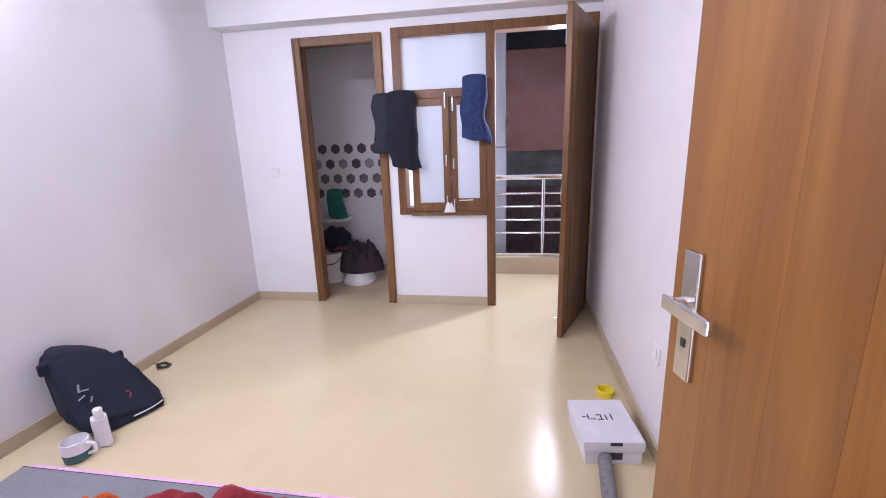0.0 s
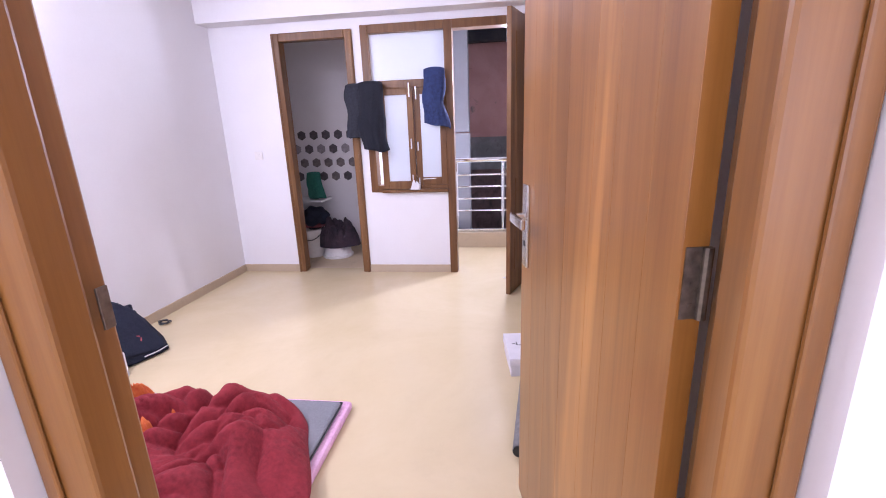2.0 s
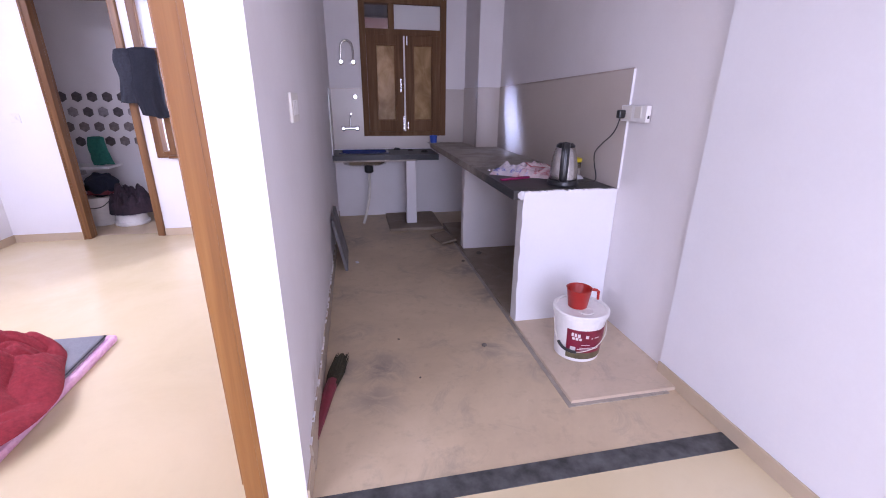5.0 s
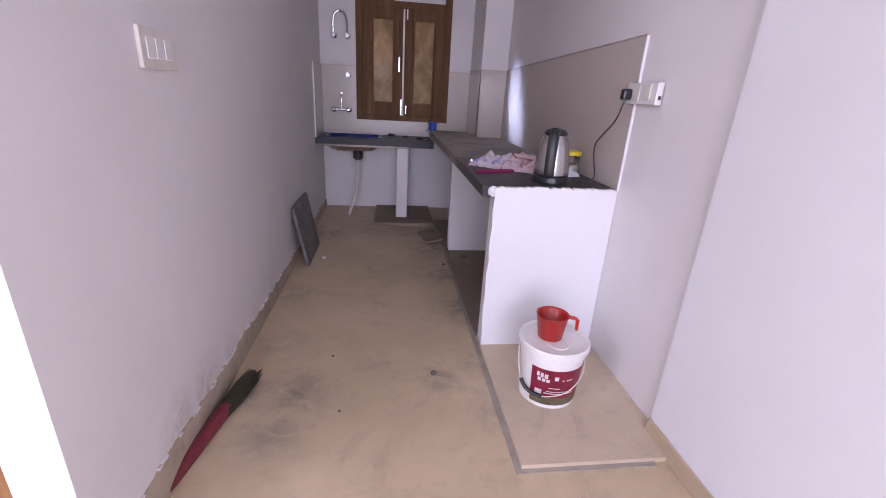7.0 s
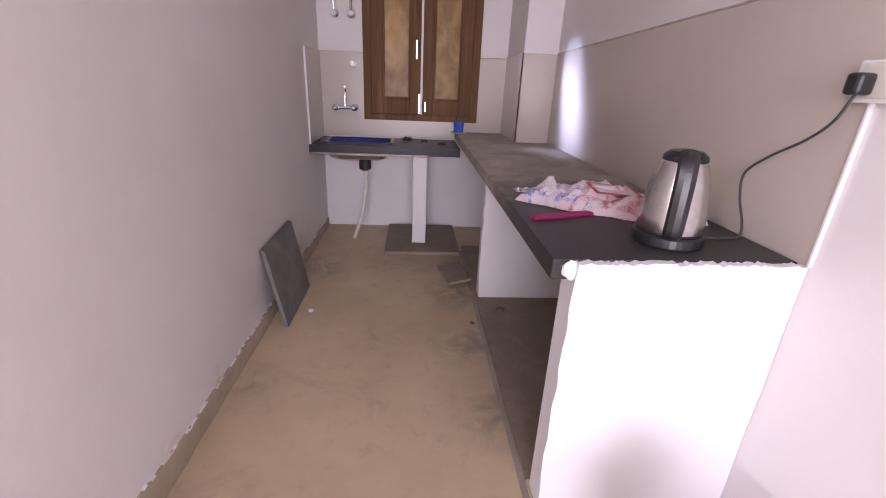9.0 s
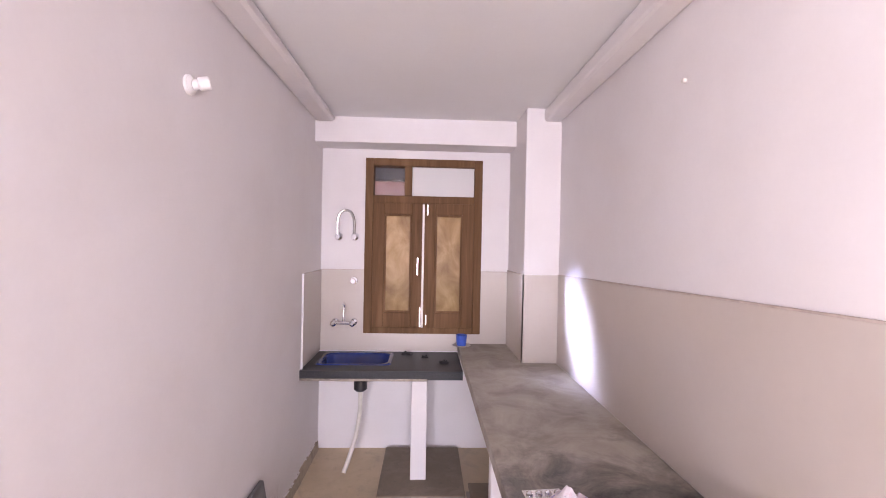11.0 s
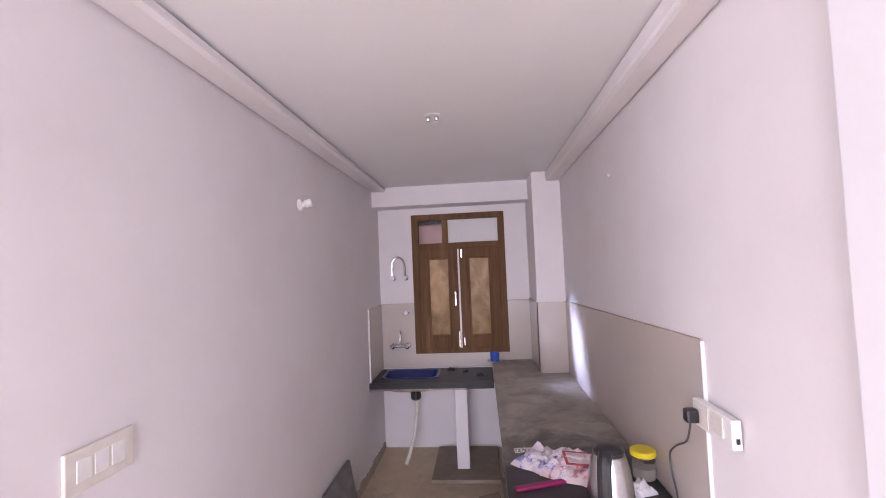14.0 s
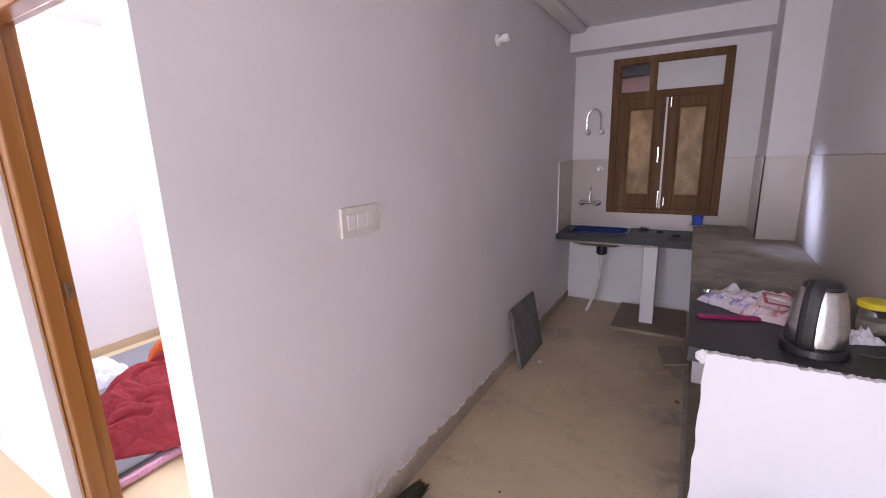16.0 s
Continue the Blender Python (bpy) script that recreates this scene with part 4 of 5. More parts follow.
sb = thing("socket_box", "white surface socket box with switch on the wall", "socket", pose(KX1, 0.985, 1.30))
part("box", box(-0.036, -0.008, -0.125, 0.10, -0.05, 0.036, 0.004), PLASTIC, sb)
part("socket_face", box(-0.039, -0.036, 0.0, 0.088, -0.04, 0.03, 0.002), CREAM, sb)
part("switch", box(-0.041, -0.036, -0.085, -0.03, -0.03, 0.03, 0.002), CREAM, sb)
part("knockout", box(-0.026, -0.016, -0.128, -0.125, -0.03, -0.015, 0.0005), BLACK, sb)
cb = thing("kettle_cord", "black kettle cord with plug hanging from the socket", "cord")
part("plug", box(KX1 - 0.08, KX1 - 0.0395, 1.03, 1.066, 1.265, 1.31, 0.008), BLACK, cb)
part("cable", tube(smooth_line([(KX1 - 0.062, 1.048, 1.265), (KX1 - 0.06, 1.075, 1.21), (KX1 - 0.04, 1.15, 1.16), (KX1 - 0.02, 1.27, 1.10), (KX1 - 0.018, 1.34, 1.04), (KX1 - 0.018, 1.33, 0.97), (KX1 - 0.02, 1.29, 0.90), (KX1 - 0.045, 1.26, 0.868),
                                (KX1 - 0.10, 1.255, 0.867), (2.79, 1.25, 0.866), (2.74, 1.25, 0.868)], 8), 0.0035, 8), plain("dark_grey_cord", (0.06, 0.055, 0.055), 0.5), cb)


def crumple(w, d, h, seed, n=18, lift=0.0):
    """A crumpled film: a folded sheet with a ragged edge."""
    bm = bmesh.new()
    g = []
    for i in range(n + 1):
        row = []
        for j in range(n + 1):
            u, v = i / n - 0.5, j / n - 0.5
            edge = max(0.0, 1 - (max(abs(u), abs(v)) * 2) ** 4)
            z = h * edge * (0.45 + 0.9 * abs(noise.noise((u * 3.3 + seed, v * 3.3, seed)))) + 0.25 * h * edge * noise.noise((u * 9, v * 9 + seed, 2))
            row.append(bm.verts.new((w * (u + 0.06 * noise.noise((v * 5, seed, 1))), d * (v + 0.06 * noise.noise((u * 5, seed, 7))), lift + max(0.002, z))))
        g.append(row)
    for i in range(n):
        for j in range(n):
            bm.faces.new((g[i][j], g[i + 1][j], g[i + 1][j + 1], g[i][j + 1]))
    return bm


def film_pack(name, label, category, m, w, d, h, seed, mats, cells):
    th = thing(name, label, category, m)
    bm = crumple(w, d, h, seed)
    for f in bm.faces:
        c = f.calc_center_median()
        k = noise.noise((c.x * cells + seed, c.y * cells, seed))
        f.material_index = 0 if k < 0.12 else (1 if k < 0.38 else 2)
    ob = part("wrapper", bm, mats, th)
    sol = ob.modifiers.new("thickness", "SOLIDIFY")
    sol.thickness = 0.0015
    return th


film_pack("milk_pouch", "crumpled white and blue plastic pouch on the worktop", "plastic pouch", pose(2.45, 1.63, 0.862, 0, 0, -38), 0.29, 0.21, 0.10, 3.0, [PRINTA, PRINTA, PRINTA], 26)
bread = film_pack("bread_wrapper", "crumpled white and red printed wrapper on the worktop", "plastic pouch", pose(2.58, 1.56, 0.862, 0, 0, -30), 0.30, 0.24, 0.10, 8.0, [PRINTB, PRINTB, PRINTB], 22)
flap = part("printed_flap", boxes((-0.085, 0.085, -0.055, 0.055, 0, 0.002), bev=0.0008), FILMRED, bread, "red-edged printed flap")
flap.matrix_basis = pose(0.02, -0.02, 0.072, 7, 5, 30)
fl = part("flap_panel", boxes((-0.072, 0.068, -0.040, 0.042, 0.002, 0.0032), bev=0.0005), FILM, flap)
film_pack("paper_scrap", "crumpled white paper beside the kettle", "paper", pose(2.775, 1.40, 0.862, 0, 0, 20), 0.11, 0.09, 0.05, 5.0, [CARD, CARD, FILM], 8)
bl = thing("blister_strip", "silver foil blister strip beside the pouch", "foil strip", pose(2.365, 1.795, 0.8625, 0, 0, 5) @ Matrix.Scale(1.3, 4))
part("foil", box(-0.05, 0.05, -0.022, 0.022, 0, 0.003, 0.001), STEEL, bl)
for i in range(4):
    part("pocket", lathe([(0.009, 0.003), (0.008, 0.009), (0.003, 0.011)], 12, -0.036 + 0.024 * i, 0), CHROME, bl)
mk = thing("magenta_comb", "magenta plastic bar lying on the worktop", "comb", pose(2.384, 1.44, 0.861, 0, 0, 18))
part("bar", box(-0.115, 0.115, -0.016, 0.016, 0, 0.014, 0.005), MAGENTA, mk)
jr = thing("plastic_jar", "clear plastic jar with a yellow lid on the worktop", "jar", pose(2.838, 1.52, 0.861))
part("jar_body", lathe([(0.042, 0), (0.047, 0.006), (0.048, 0.085), (0.044, 0.098)], 28), glass("clear_jar_plastic", (0.9, 0.88, 0.82), 0.15), jr, smooth=True)
part("contents", lathe([(0.041, 0.003), (0.045, 0.008), (0.045, 0.05)], 24), CREAM, jr)
part("lid", lathe([(0.052, 0.098), (0.053, 0.1), (0.053, 0.118), (0.047, 0.122)], 32), YELLOW, jr, "yellow screw lid")
bc = thing("blue_cup", "small blue plastic cup by the window", "cup", pose(2.27, 3.85, 0.8635))
part("cup", lathe([(0.034, 0), (0.038, 0.004), (0.045, 0.085), (0.042, 0.085), (0.034, 0.01), (0.0, 0.009)], 24), BLUE, bc)
part("saucer", lathe([(0.06, -0.002), (0.075, 0.004), (0.06, 0.002)], 24), CREAM, bc)
for x, y, r in ((1.84, 3.83, 0.035), (1.98, 3.74, 0.025), (2.12, 3.6, 0.03)):
    cl = thing("dark_scrubber", "small black scrubbing pad on the sink slab", "scrubber", pose(x, y, 0.791, 0, 0, x * 90), "scrubbers on the slab")
    bm = crumple(r * 2.4, r * 1.7, r * 0.9, x * 7, 10)
    part("pad", bm, BLACK, cl)

# switch plate, lamp holder, ceiling box, wall marks
sw = thing("switch_plate", "cream three-gang switch plate on the kitchen wall", "switch", pose(KX0, 0.65, 1.325))
part("plate", box(0, 0.012, -0.105, 0.105, -0.055, 0.055, 0.003), CREAM, sw)
for k in range(3):
    part("rocker", box(0.009, 0.014, -0.075 + 0.052 * k, -0.032 + 0.052 * k, -0.028, 0.028, 0.002), PLASTIC, sw)
lh = thing("lamp_holder", "white bulb holder on a bracket without bulb", "lamp holder", pose(KX0, 1.985, 2.21))
part("rose", lathe([(0.035, 0), (0.035, 0.01), (0.02, 0.02)], 24), PLASTIC, lh).matrix_basis = pose(0, 0, 0, 0, 90, 0)
part("holder", lathe([(0.017, 0.0), (0.017, 0.02), (0.024, 0.024), (0.024, 0.055), (0.02, 0.06)], 20), PLASTIC, lh).matrix_basis = pose(0.012, 0, 0, 0, 75, 20)
cr = thing("ceiling_box", "round white ceiling junction box with hook holes", "junction box", pose(1.955, 1.80, CZ))
part("cover", lathe([(0.036, -0.005), (0.04, -0.003), (0.04, 0)], 28), CEIL, cr)
for dx in (-0.025, 0.02):
    part("terminal", lathe([(0.010, -0.03), (0.012, -0.02), (0.012, -0.008)], 10, dx, 0), STEEL, cr)
hk = thing("wall_anchor", "small pale wall anchor in the plaster", "anchor", pose(KX1, 1.95, 2.273))
part("plug", lathe([(0.008, 0), (0.008, 0.012), (0.004, 0.014)], 10), CREAM, hk).matrix_basis = pose(0, 0, 0, 0, -90, 0)

br = thing("hand_broom", "dark broom with maroon handle lying by the wall", "broom", pose(1.176, 0.60, 0.028, 0, 0, -11))
bm = bmesh.new()
rings = []
for i in range(15):
    t = i / 14
    y = -0.02 + 0.27 * t
    w = 0.026 + 0.014 * math.sin(t * 2.6) - 0.018 * t ** 5
    ring = []
    for k in range(40):
        a = 2 * math.pi * k / 40
        q = 1 + 0.16 * noise.noise((math.cos(a) * 9, math.sin(a) * 9, t * 1.2))
        ring.append(bm.verts.new((w * q * math.cos(a), y + (0.02 * noise.noise((math.cos(a) * 5, math.sin(a) * 5, 3)) if i == 14 else 0), max(-0.027, 0.024 * q * math.sin(a)))))
    rings.append(ring)
for p, q in zip(rings, rings[1:]):
    for k in range(40):
        bm.faces.new((p[k], p[(k + 1) % 40], q[(k + 1) % 40], q[k]))
bm.faces.new(rings[-1])
for k in range(150):
    a, b = random.uniform(-1, 1), random.uniform(-0.7, 1)
    tube([(a * 0.030, 0.06, b * 0.018), (a * 0.038, 0.16, b * 0.021), (a * 0.036 + random.uniform(-0.006, 0.006), 0.235 + random.uniform(-0.03, 0.04), b * 0.016)], [0.002, 0.0018, 0.0010], 4, bm)
part("bristles", bm, BRISTLE, br)
hd = tube([(0, 0.03, 0), (0, -0.06, 0), (0.003, -0.2, -0.004), (0.006, -0.40, -0.008), (0.006, -0.42, -0.008)], [0.029, 0.028, 0.025, 0.022, 0.014], 14)
part("handle", hd, MAROONSTICK, br, "maroon stick handle")

for k, (x, y, s, l) in enumerate(((1.547, 1.012, 0.014, "clod"), (2.033, 0.853, 0.03, "crumb"), (2.24, 2.2, 0.03, "clod"), (1.32, 2.33, 0.035, "crumb"), (2.42, 2.32, 0.05, "clod"), (1.62, 0.62, 0.012, "crumb"))):
    db = thing("plaster_crumb", "small dark crumb of plaster on the kitchen floor", "debris", pose(x, y, 0.018 if x > 2.32 else 0.0), "crumbs on the floor")
    bm = bmesh.new()
    bmesh.ops.create_icosphere(bm, subdivisions=2, radius=s / 2)
    for v in bm.verts:
        v.co *= 1 + 0.5 * noise.noise(v.co * 90 + Vector((k, 0, 0)))
        v.co.z = max(0, v.co.z * 0.5 + s * 0.12)
    part("crumb", bm, CARD if k == 3 else DARKDUST, db)

# ---- bedroom things ----
mt = thing("mattress", "thin grey mattress with pink quilted sides on the floor", "mattress")
part("pad", box(-1.66, -0.105, 0.13, 1.255, 0.035, 0.075, 0.015), GREYCLOTH, mt)
part("quilted_side", box(-1.68, -0.07, 0.12, 1.305, 0.0, 0.046, 0.018), PINK, mt, "pink quilted underside")
pipe = [(-1.66, 1.256, 0.064), (-0.104, 1.256, 0.064), (-0.104, 0.128, 0.064), (-1.66, 0.128, 0.064)]
for a, b in zip(pipe, pipe[1:] + pipe[:1]):
    part("piping", tube([a, b], 0.0035, 6), PIPING, mt, "dark piping")


def heap(name, label, category, cx, cy, w, d, h, base, mat, seed, n=70, ang=0.0, tilt=0.0,
         folds=((0.52, 1.35), (0.40, 2.7), (0.20, 5.6), (0.07, 13.0))):
    """A heaped blanket: overlapping ridges on an uneven outline, higher towards one corner."""
    th = thing(name, label, category, pose(cx, cy, base, 0, 0, ang))
    bm = bmesh.new()
    g = []
    for i in range(n + 1):
        row = []
        for j in range(n + 1):
            u, v = 2 * i / n - 1, 2 * j / n - 1
            a = math.atan2(v, u)
            s = max(abs(u), abs(v))
            r = s * (1.0 + 0.16 * noise.noise((math.cos(a) * 1.3 + seed, math.sin(a) * 1.3, 0)))
            x, y = r * math.cos(a), r * math.sin(a)
            fall = max(0.0, 1 - s ** 2.5)
            wx = x + 0.35 * noise.noise((x * 1.6 + seed, y * 1.6, 4))
            wy = y + 0.35 * noise.noise((x * 1.6, y * 1.6 + seed, 8))
            warp = wx - x
            fold = 0.0
            for amp, sc in folds:
                q = noise.noise((wx * sc + seed * 1.7, wy * sc * 1.35 - seed, sc))
                fold += amp * min(1.0, abs(q) * 2.6) ** 0.6
            lump = 0.75 + 0.55 * noise.noise((x * 1.0 + seed, y * 1.0, 9))
            z = fall ** 0.62 * (0.22 * h * lump + 0.78 * h * fold) * (1 + tilt * (y - x) * 0.7) + 0.012 * h * noise.noise((x * 16, y * 16, seed))
            row.append(bm.verts.new((x * w / 2 + 0.02 * warp, y * d / 2, max(0.0, z))))
        g.append(row)
    for i in range(n):
        for j in range(n):
            bm.faces.new((g[i][j], g[i + 1][j], g[i + 1][j + 1], g[i][j + 1]))
    part("cloth", bm, mat, th, smooth=True)
    return th


heap("fleece_blanket", "crumpled dark red fleece blanket on the mattress", "blanket", -0.52, 0.65, 0.96, 1.08, 0.225, 0.076, RED, 2.0, 150, 0.0, 0.65,
     ((0.62, 1.15), (0.42, 2.1), (0.13, 4.6), (0.03, 11.0)))
heap("orange_throw", "orange fluffy cloth heaped beside the blanket", "cloth", -0.80, 0.82, 0.36, 0.38, 0.33, 0.076, ORANGE, 6.0, 60, 0.0, 0.0,
     ((0.62, 0.9), (0.36, 1.9), (0.12, 4.0)))
heap("pale_cloth", "pale blue and white crumpled cloth on the mattress", "cloth", -1.32, 0.50, 0.42, 0.5, 0.14, 0.076, PALE, 11.0, 40)

bg = thing("duffel_bag", "navy blue nylon duffel bag slumped against the wall", "bag", pose(-1.735, 1.715, 0.0, 0, 0, 70))
bm = bmesh.new()
bmesh.ops.create_icosphere(bm, subdivisions=5, radius=1)
for v in bm.verts:
    c = v.co.copy()
    p = [math.copysign(abs(q) ** 0.42, q) for q in c]
    slump = 0.09 * noise.noise((c.x * 2.0, c.y * 2.0, c.z * 2.0 + 3)) + 0.05 * noise.noise(c * 5) + 0.025 * abs(noise.noise(c * 11))
    x = p[0] * (0.182 - 0.02 * p[2]) * (1 + slump) - 0.025 * p[2]
    y = p[1] * (0.115 - 0.03 * p[2]) * (1 + 1.4 * slump)
    z = 0.165 + p[2] * 0.165 * (1 + slump) - 0.035 * p[0] * (1 + p[2]) + 0.05 * max(0, p[2]) * (1 - p[0] * p[0])
    v.co = (x, y + 0.55 * z - 0.09, max(0.002, z))
part("bag_body", bm, NAVY, bg, smooth=True)
part("end_tab", box(0.10, 0.14, 0.035, 0.065, 0.25, 0.30, 0.008), NAVY, bg)
part("end_tab", box(-0.21, -0.17, 0.05, 0.08, 0.31, 0.37, 0.008), NAVY, bg)
part("piping", tube(smooth_line([(0.03, -0.205, 0.03), (0.11, -0.205, 0.03), (0.18, -0.195, 0.035)], 8), 0.004, 6), CARD, bg, "pale reflective piping")
for a, c, w, h, r in ((-0.08, 0.24, 0.012, 0.06, 20), (-0.06, 0.225, 0.05, 0.01, 10), (-0.085, 0.2, 0.045, 0.01, -25), (-0.05, 0.18, 0.01, 0.04, 40), (0.11, 0.15, 0.03, 0.008, 30), (0.115, 0.13, 0.008, 0.035, 35)):
    em = part("embroidery", box(-w * 0.36, w * 0.36, -0.003, 0.003, -h * 0.36, h * 0.36, 0.002), GREYPAINT if a < 0 else FILMRED, bg)
    em.matrix_basis = pose(a * 0.9 - 0.05, 0.55 * c - 0.09 - (0.15 - 0.18 * (c - 0.165)) * 0.9, c, -36, r, 0)

mg2 = thing("ceramic_mug", "white and teal ceramic mug on the floor", "mug", pose(-1.565, 1.40, 0, 0, 0, 10))
part("cup", lathe([(0.046, 0), (0.052, 0.004), (0.056, 0.045), (0.056, 0.046)], 32), TEAL, mg2)
part("rim", lathe([(0.056, 0.046), (0.054, 0.095), (0.050, 0.096), (0.050, 0.05), (0.0, 0.048)], 32), CARD, mg2, "white upper half")
part("mug_handle", tube(smooth_line([(0.053, 0.0, 0.08), (0.085, 0, 0.075), (0.088, 0, 0.04), (0.054, 0, 0.025)], 6), 0.007, 8), CARD, mg2)
bt = thing("white_bottle", "white plastic bottle standing beside the bag", "bottle", pose(-1.515, 1.49, 0, 0, 0, 30) @ Matrix.Scale(1.2, 4))
part("bottle_body", box(-0.024, 0.024, -0.016, 0.016, 0, 0.13, 0.009), CARD, bt)
part("cap", lathe([(0.014, 0.13), (0.016, 0.132), (0.016, 0.165), (0.012, 0.168)], 20), PLASTIC, bt)
bt2 = thing("small_carton", "small crumpled white carton beside the bag", "carton", pose(-1.565, 1.525, 0, 0, 0, 50) @ Matrix.Scale(1.2, 4))
part("carton", box(-0.026, 0.026, -0.02, 0.02, 0, 0.11, 0.006), CARD, bt2)
gs = thing("tangled_earphones", "small tangle of black cable on the floor", "cable", pose(-1.83, 2.20, 0.006))
pts = [(0.06 * math.cos(k * 1.9) * random.uniform(0.4, 1), 0.045 * math.sin(k * 1.9) * random.uniform(0.4, 1), 0.004 + 0.006 * (k % 3)) for k in range(14)]
part("cable", tube(smooth_line(pts, 5), 0.004, 6), BLACK, gs)

sx = thing("shoe_box", "white cardboard shoe box with black marks on the floor", "box", pose(0.708, 1.635, 0, 0, 0, 6))
part("carton", box(0.008, 0.247, 0.005, 0.305, 0, 0.085, 0.003), CARD, sx)
blid = part("lid", box(0, 0.255, 0, 0.31, 0.062, 0.11, 0.003), CARD, sx)
for k, (a, b, c, d) in enumerate(((0.035, 0.055, 0.17, 0.176), (0.06, 0.066, 0.155, 0.19), (0.07, 0.095, 0.155, 0.161), (0.10, 0.125, 0.185, 0.191), (0.118, 0.124, 0.155, 0.185), (0.102, 0.13, 0.152, 0.158), (0.14, 0.146, 0.15, 0.19), (0.165, 0.17, 0.15, 0.2))):
    part("ink_mark", box(a, b, c, d, 0.1102, 0.1112), INK, blid)
part("ink_patch", box(0.11, 0.16, -0.0012, 0.0002, 0.092, 0.108), INK, blid)
part("ink_patch", boxes((0.09, 0.165, 0.0036, 0.0052, 0.022, 0.055), (0.07, 0.10, 0.0036, 0.0052, 0.012, 0.024)), INK, sx)
tr = thing("tape_roll", "yellow adhesive tape roll on the floor", "tape", pose(0.905, 2.19, 0))
part("ring", lathe([(0.046, 0), (0.048, 0.002), (0.048, 0.03), (0.046, 0.032), (0.036, 0.032), (0.035, 0.028), (0.035, 0.003)], 36), YELLOW, tr)
gr = thing("rolled_mat", "long grey rolled sheet lying on the floor", "roll")
part("roll", tube([(0.73, 1.035, 0.03), (0.80, 1.67, 0.03)], 0.029, 18), GREYROLL, gr)
part("roll_end", tube([(0.7295, 1.03, 0.03), (0.73, 1.036, 0.03)], 0.027, 18), BLACK, gr, "dark open end")
for nm, m in (("wall_socket", pose(1.02, 1.80, 0.45, 0, 0, 180)), ("wall_switch", pose(-1.62, BY1, 1.16, 0, 0, -90))):
    ws = thing(nm, "small white plastic plate on the bedroom wall", "switch", m)
    part("plate", box(0, 0.008, -0.04, 0.04, -0.04, 0.04, 0.003), PLASTIC, ws)
    part("rocker", box(0.008, 0.012, -0.015, 0.015, -0.02, 0.02, 0.002), PLASTIC, ws)


def hung_cloth(name, label, x, z_top, w0, w1, h, y, mat, seed, tail=0.0):
    """A garment folded over a rail: uneven sides, vertical folds and a ragged hem."""
    th = thing(name, label, "clothing", pose(x, y, z_top))
    bm = bmesh.new()
    seg, rows = 72, 34
    rings = []
    for r in range(rows + 1):
        t = r / rows
        left = (w0 + (w1 - w0) * t) / 2 * (1 + 0.28 * noise.noise((t * 2.6, seed, 0)))
        right = (w0 + (w1 - w0) * t) / 2 * (1 + 0.28 * noise.noise((t * 2.6, seed, 7)))
        dep = 0.022 + 0.03 * math.sin(min(1, t * 4) * math.pi / 2)
        ring = []
        for k in range(seg):
            a = 2 * math.pi * k / seg
            ca, sa = math.cos(a), math.sin(a)
            px = ca * (right if ca > 0 else left)
            crease = noise.noise((px * 26 + seed, t * 1.3, seed)) * 0.6 + noise.noise((px * 55, t * 3 + seed, 2)) * 0.3
            py = dep * sa * (1 + 0.25 * ca) + 0.02 * crease * (0.3 + t) * (1 if sa < 0 else 0.4)
            hem = 0.10 * noise.noise((px * 9, seed, 3)) + tail * ca
            zz = -h * t * (1 + hem * 0.8) + (0.018 * abs(sa) if r == 0 else 0)
            ring.append(bm.verts.new((px + 0.02 * math.sin(t * 5 + seed) * t, py, zz)))
        rings.append(ring)
    for a, b in zip(rings, rings[1:]):
        for k in range(seg):
            j = (k + 1) % seg
            bm.faces.new((a[k], b[k], b[j], a[j]))
    bm.faces.new(rings[0])
    bm.faces.new(list(reversed(rings[-1])))
    bmesh.ops.recalc_face_normals(bm, faces=bm.faces)
    part("cloth", bm, mat, th, smooth=True)
    return th


hung_cloth("black_trousers", "black denim trousers hung over the window casement", -0.45, 1.745, 0.22, 0.25, 0.56, BY1 - 0.095, DARKDENIM, 2.0, 0.03)
hung_cloth("grey_shirt", "dark grey shirt hung at the window edge", -0.60, 1.735, 0.17, 0.22, 0.44, BY1 - 0.065, plain("charcoal_cloth", (0.022, 0.024, 0.034), 0.95, 0, 0.3, 60), 5.0, 0.0)
hung_cloth("blue_jeans", "blue denim jeans hung over the window casement", 0.115, 1.83, 0.18, 0.22, 0.46, BY1 - 0.09, DENIM, 9.0, 0.08)
wc = thing("white_rag", "small white rag on the window sill", "cloth", pose(-0.10, BY1 - 0.06, 0.815))
part("rag", crumple(0.09, 0.05, 0.09, 4.0, 12), CARD, wc)

# ---- bathroom things seen through its door ----
wb = bpy.data.objects["wall_bath_north"]
hexes = []
for k, mat in enumerate(HEX):
    bm = bmesh.new()
    bmesh.ops.create_cone(bm, cap_ends=True, segments=6, radius1=0.060, radius2=0.056, depth=0.006, matrix=Matrix.Rotation(radians(90), 4, "X"))
    hexes.append(mesh_from(bm, "tile", mat))
for r in range(4):
    for c in range(9):
        ob = new("tile", hexes[(r * 5 + c * 3 + (r * c) % 2) % 3])
        ob.location = (-1.89 + c * 0.155 + (0.078 if r % 2 else 0), 4.699, 1.34 - r * 0.166)
        ob.parent = wb
sh = thing("bath_shelf", "white wall shelf in the bathroom", "shelf", pose(-1.66, 4.52, 0.56))
part("shelf_board", box(-0.28, 0.24, -0.17, 0.17, 0, 0.03, 0.006), PLASTIC, sh)
part("bracket", box(-0.2, -0.18, -0.1, 0.178, -0.1, 0, 0.003), STEEL, sh)
hung_cloth("green_towel", "folded green cloth on the bathroom shelf", -1.53, 0.90, 0.17, 0.22, 0.30, 4.46, GREEN, 3.0)
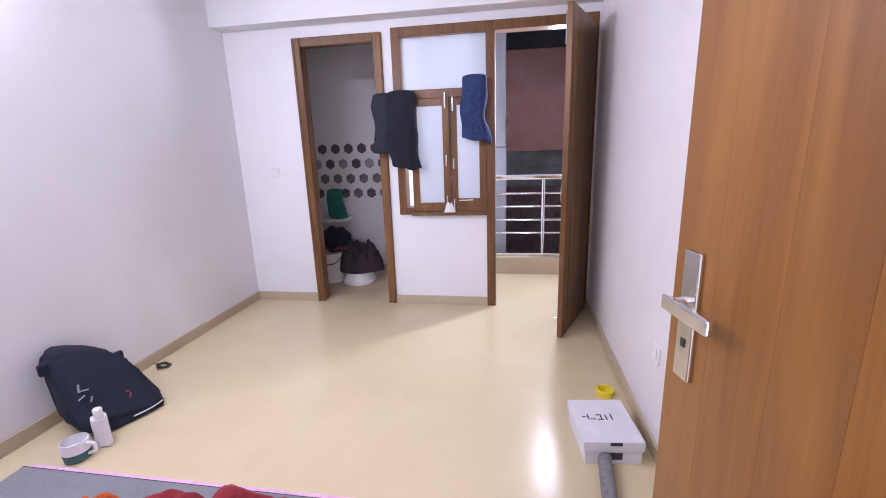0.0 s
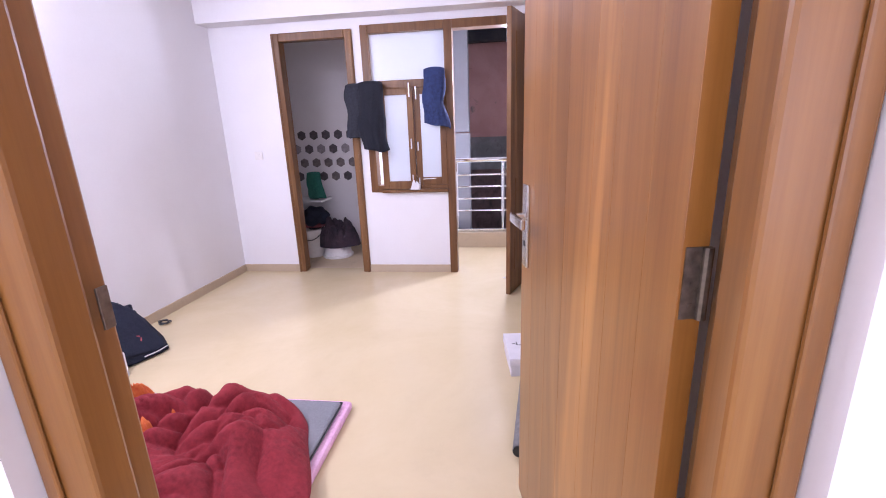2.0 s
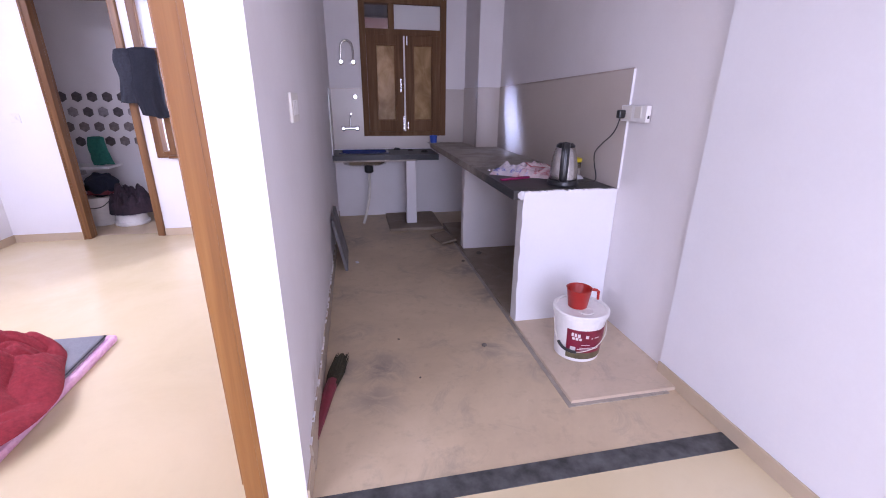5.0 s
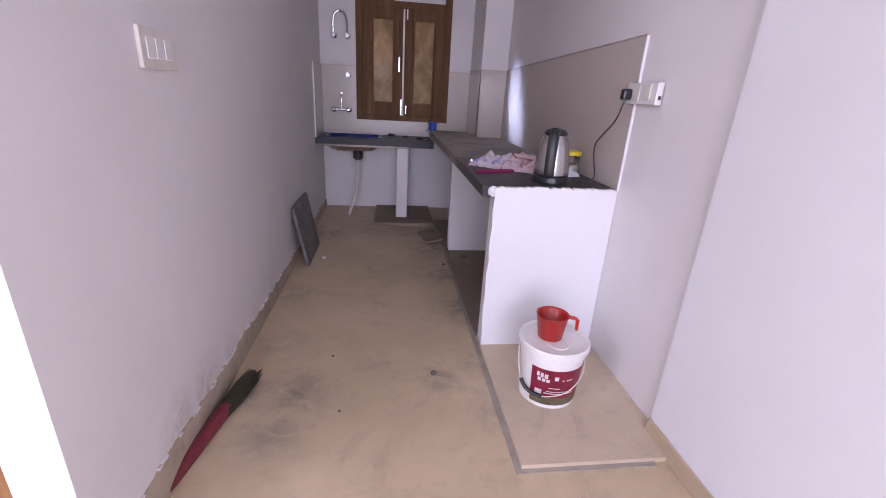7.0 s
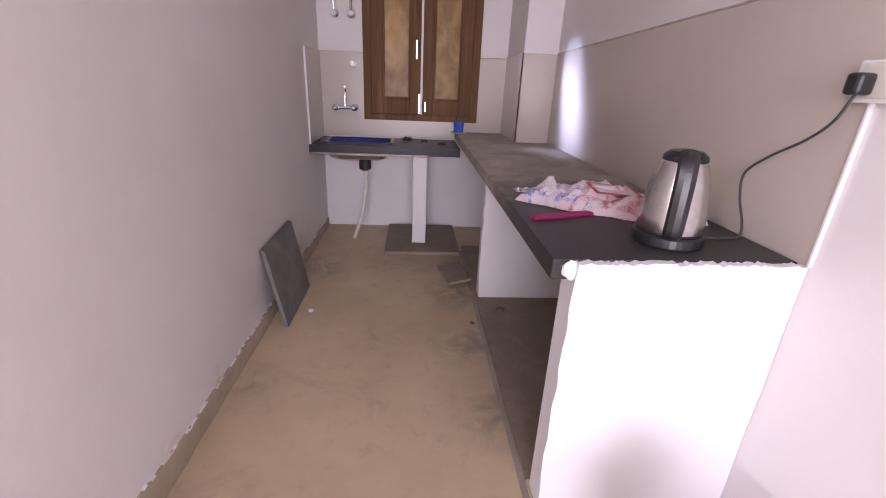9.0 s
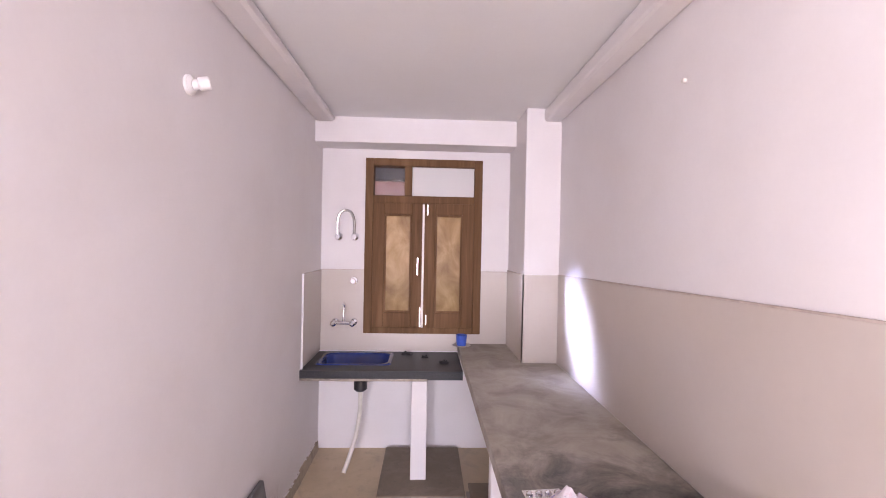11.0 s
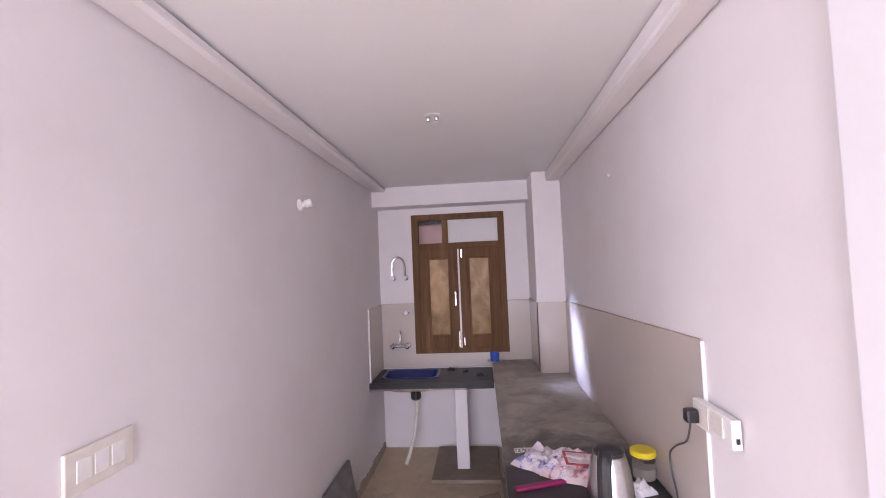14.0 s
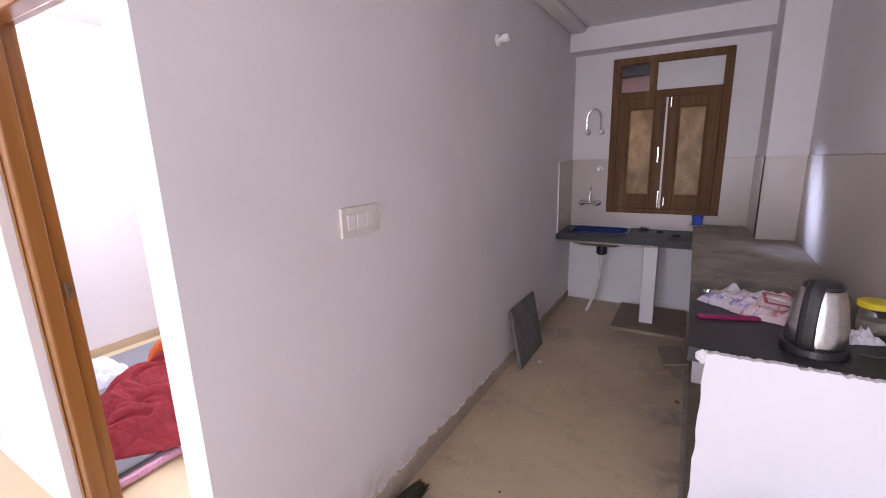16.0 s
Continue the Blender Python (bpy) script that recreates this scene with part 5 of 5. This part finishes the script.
tb = thing("black_bin_bag", "black and maroon bag hanging over a bucket", "bag", pose(-1.47, 4.22, 0.31))
bm = bmesh.new()
bmesh.ops.create_icosphere(bm, subdivisions=4, radius=1)
for v in bm.verts:
    k = 1 + 0.25 * noise.noise(v.co * 2.2)
    v.co = (v.co.x * 0.16 * k, v.co.y * 0.12 * k, 0.10 + v.co.z * 0.13 * k)
part("bag_body", bm, NAVY, tb, smooth=True)
part("cloth", crumple(0.24, 0.2, 0.1, 6.5, 12, 0.0), MAROONSTICK, tb)
bk = thing("white_bucket", "white plastic bucket on the bathroom floor", "bucket", pose(-1.47, 4.10, -0.01))
part("bucket_body", lathe([(0.12, 0), (0.125, 0.005), (0.15, 0.30), (0.156, 0.30), (0.156, 0.315), (0.148, 0.315), (0.125, 0.02), (0.0, 0.018)], 36), CREAM, bk)
part("handle", tube(smooth_line([(-0.15, -0.03, 0.29), (-0.08, -0.15, 0.22), (0.08, -0.15, 0.22), (0.15, -0.03, 0.29)], 6), 0.005, 8), BLACK, bk)
bx = thing("plastic_tub", "pale grey plastic tub on the bathroom floor", "tub", pose(-1.17, 4.08, -0.01))
part("tub", lathe([(0.165, 0), (0.17, 0.006), (0.17, 0.03), (0.155, 0.034), (0.14, 0.15), (0.146, 0.155), (0.136, 0.155), (0.128, 0.03), (0.0, 0.028)], 36), PLASTIC, bx)
heap("dark_laundry", "black and dark red laundry piled on the tub", "laundry", -1.15, 4.10, 0.46, 0.38, 0.34, 0.118, fleece("mixed_dark_laundry", (0.008, 0.009, 0.014), (0.05, 0.028, 0.038), 14), 15.0, 44, 12)

# ---- balcony and the wall across the lane ----
rl = thing("balcony_railing", "chrome steel tube railing on the balcony kerb", "railing")
part("top_rail", tube([(-0.49, 4.49, 1.0), (1.01, 4.49, 1.0)], 0.025, 14), CHROME, rl)
for z in (0.835, 0.70, 0.56, 0.42):
    part("rail", tube([(-0.49, 4.49, z), (1.01, 4.49, z)], 0.0095, 10), CHROME, rl)
part("bottom_rail", box(-0.49, 1.01, 4.465, 4.515, 0.172, 0.205, 0.005), STEEL, rl)
for x in (-0.35, 0.18, 0.71):
    part("post", tube([(x, 4.49, 0.2), (x, 4.49, 0.99)], 0.016, 12), CHROME, rl)
cg = thing("grey_column", "grey painted concrete column beyond the balcony", "column")
part("column_upper", box(-0.1, 0.325, 4.62, 4.8, 1.31, 3.4, 0.006), GREYPAINT, cg)
part("column_lower", box(-0.1, 0.33, 4.615, 4.8, -3.0, 1.30, 0.006), GREYPAINT, cg)
nb = thing("neighbour_building", "weathered pink plaster building across the lane", "building")
part("upper_wall", box(-2.5, 5.5, 5.6, 5.9, 1.24, 2.42), PINKWALL, nb, "stained pink plaster")
part("middle_wall", box(-2.5, 5.5, 5.62, 5.9, 0.80, 1.24), GREYWALL, nb, "bare weathered cement")
part("lower_wall", box(-2.5, 5.5, 5.6, 5.9, -3.0, 0.80), BRICKY, nb, "sooty bare brickwork")
part("eaves", box(-2.5, 5.5, 5.5, 5.9, 2.42, 3.6, 0.02), SOOT, nb, "soot-blackened overhang")
setting("ground_lane", box(-8, 10, 4.6, 14, -3.2, -3.0), GREYWALL, "grey concrete lane below the balcony", "ground")
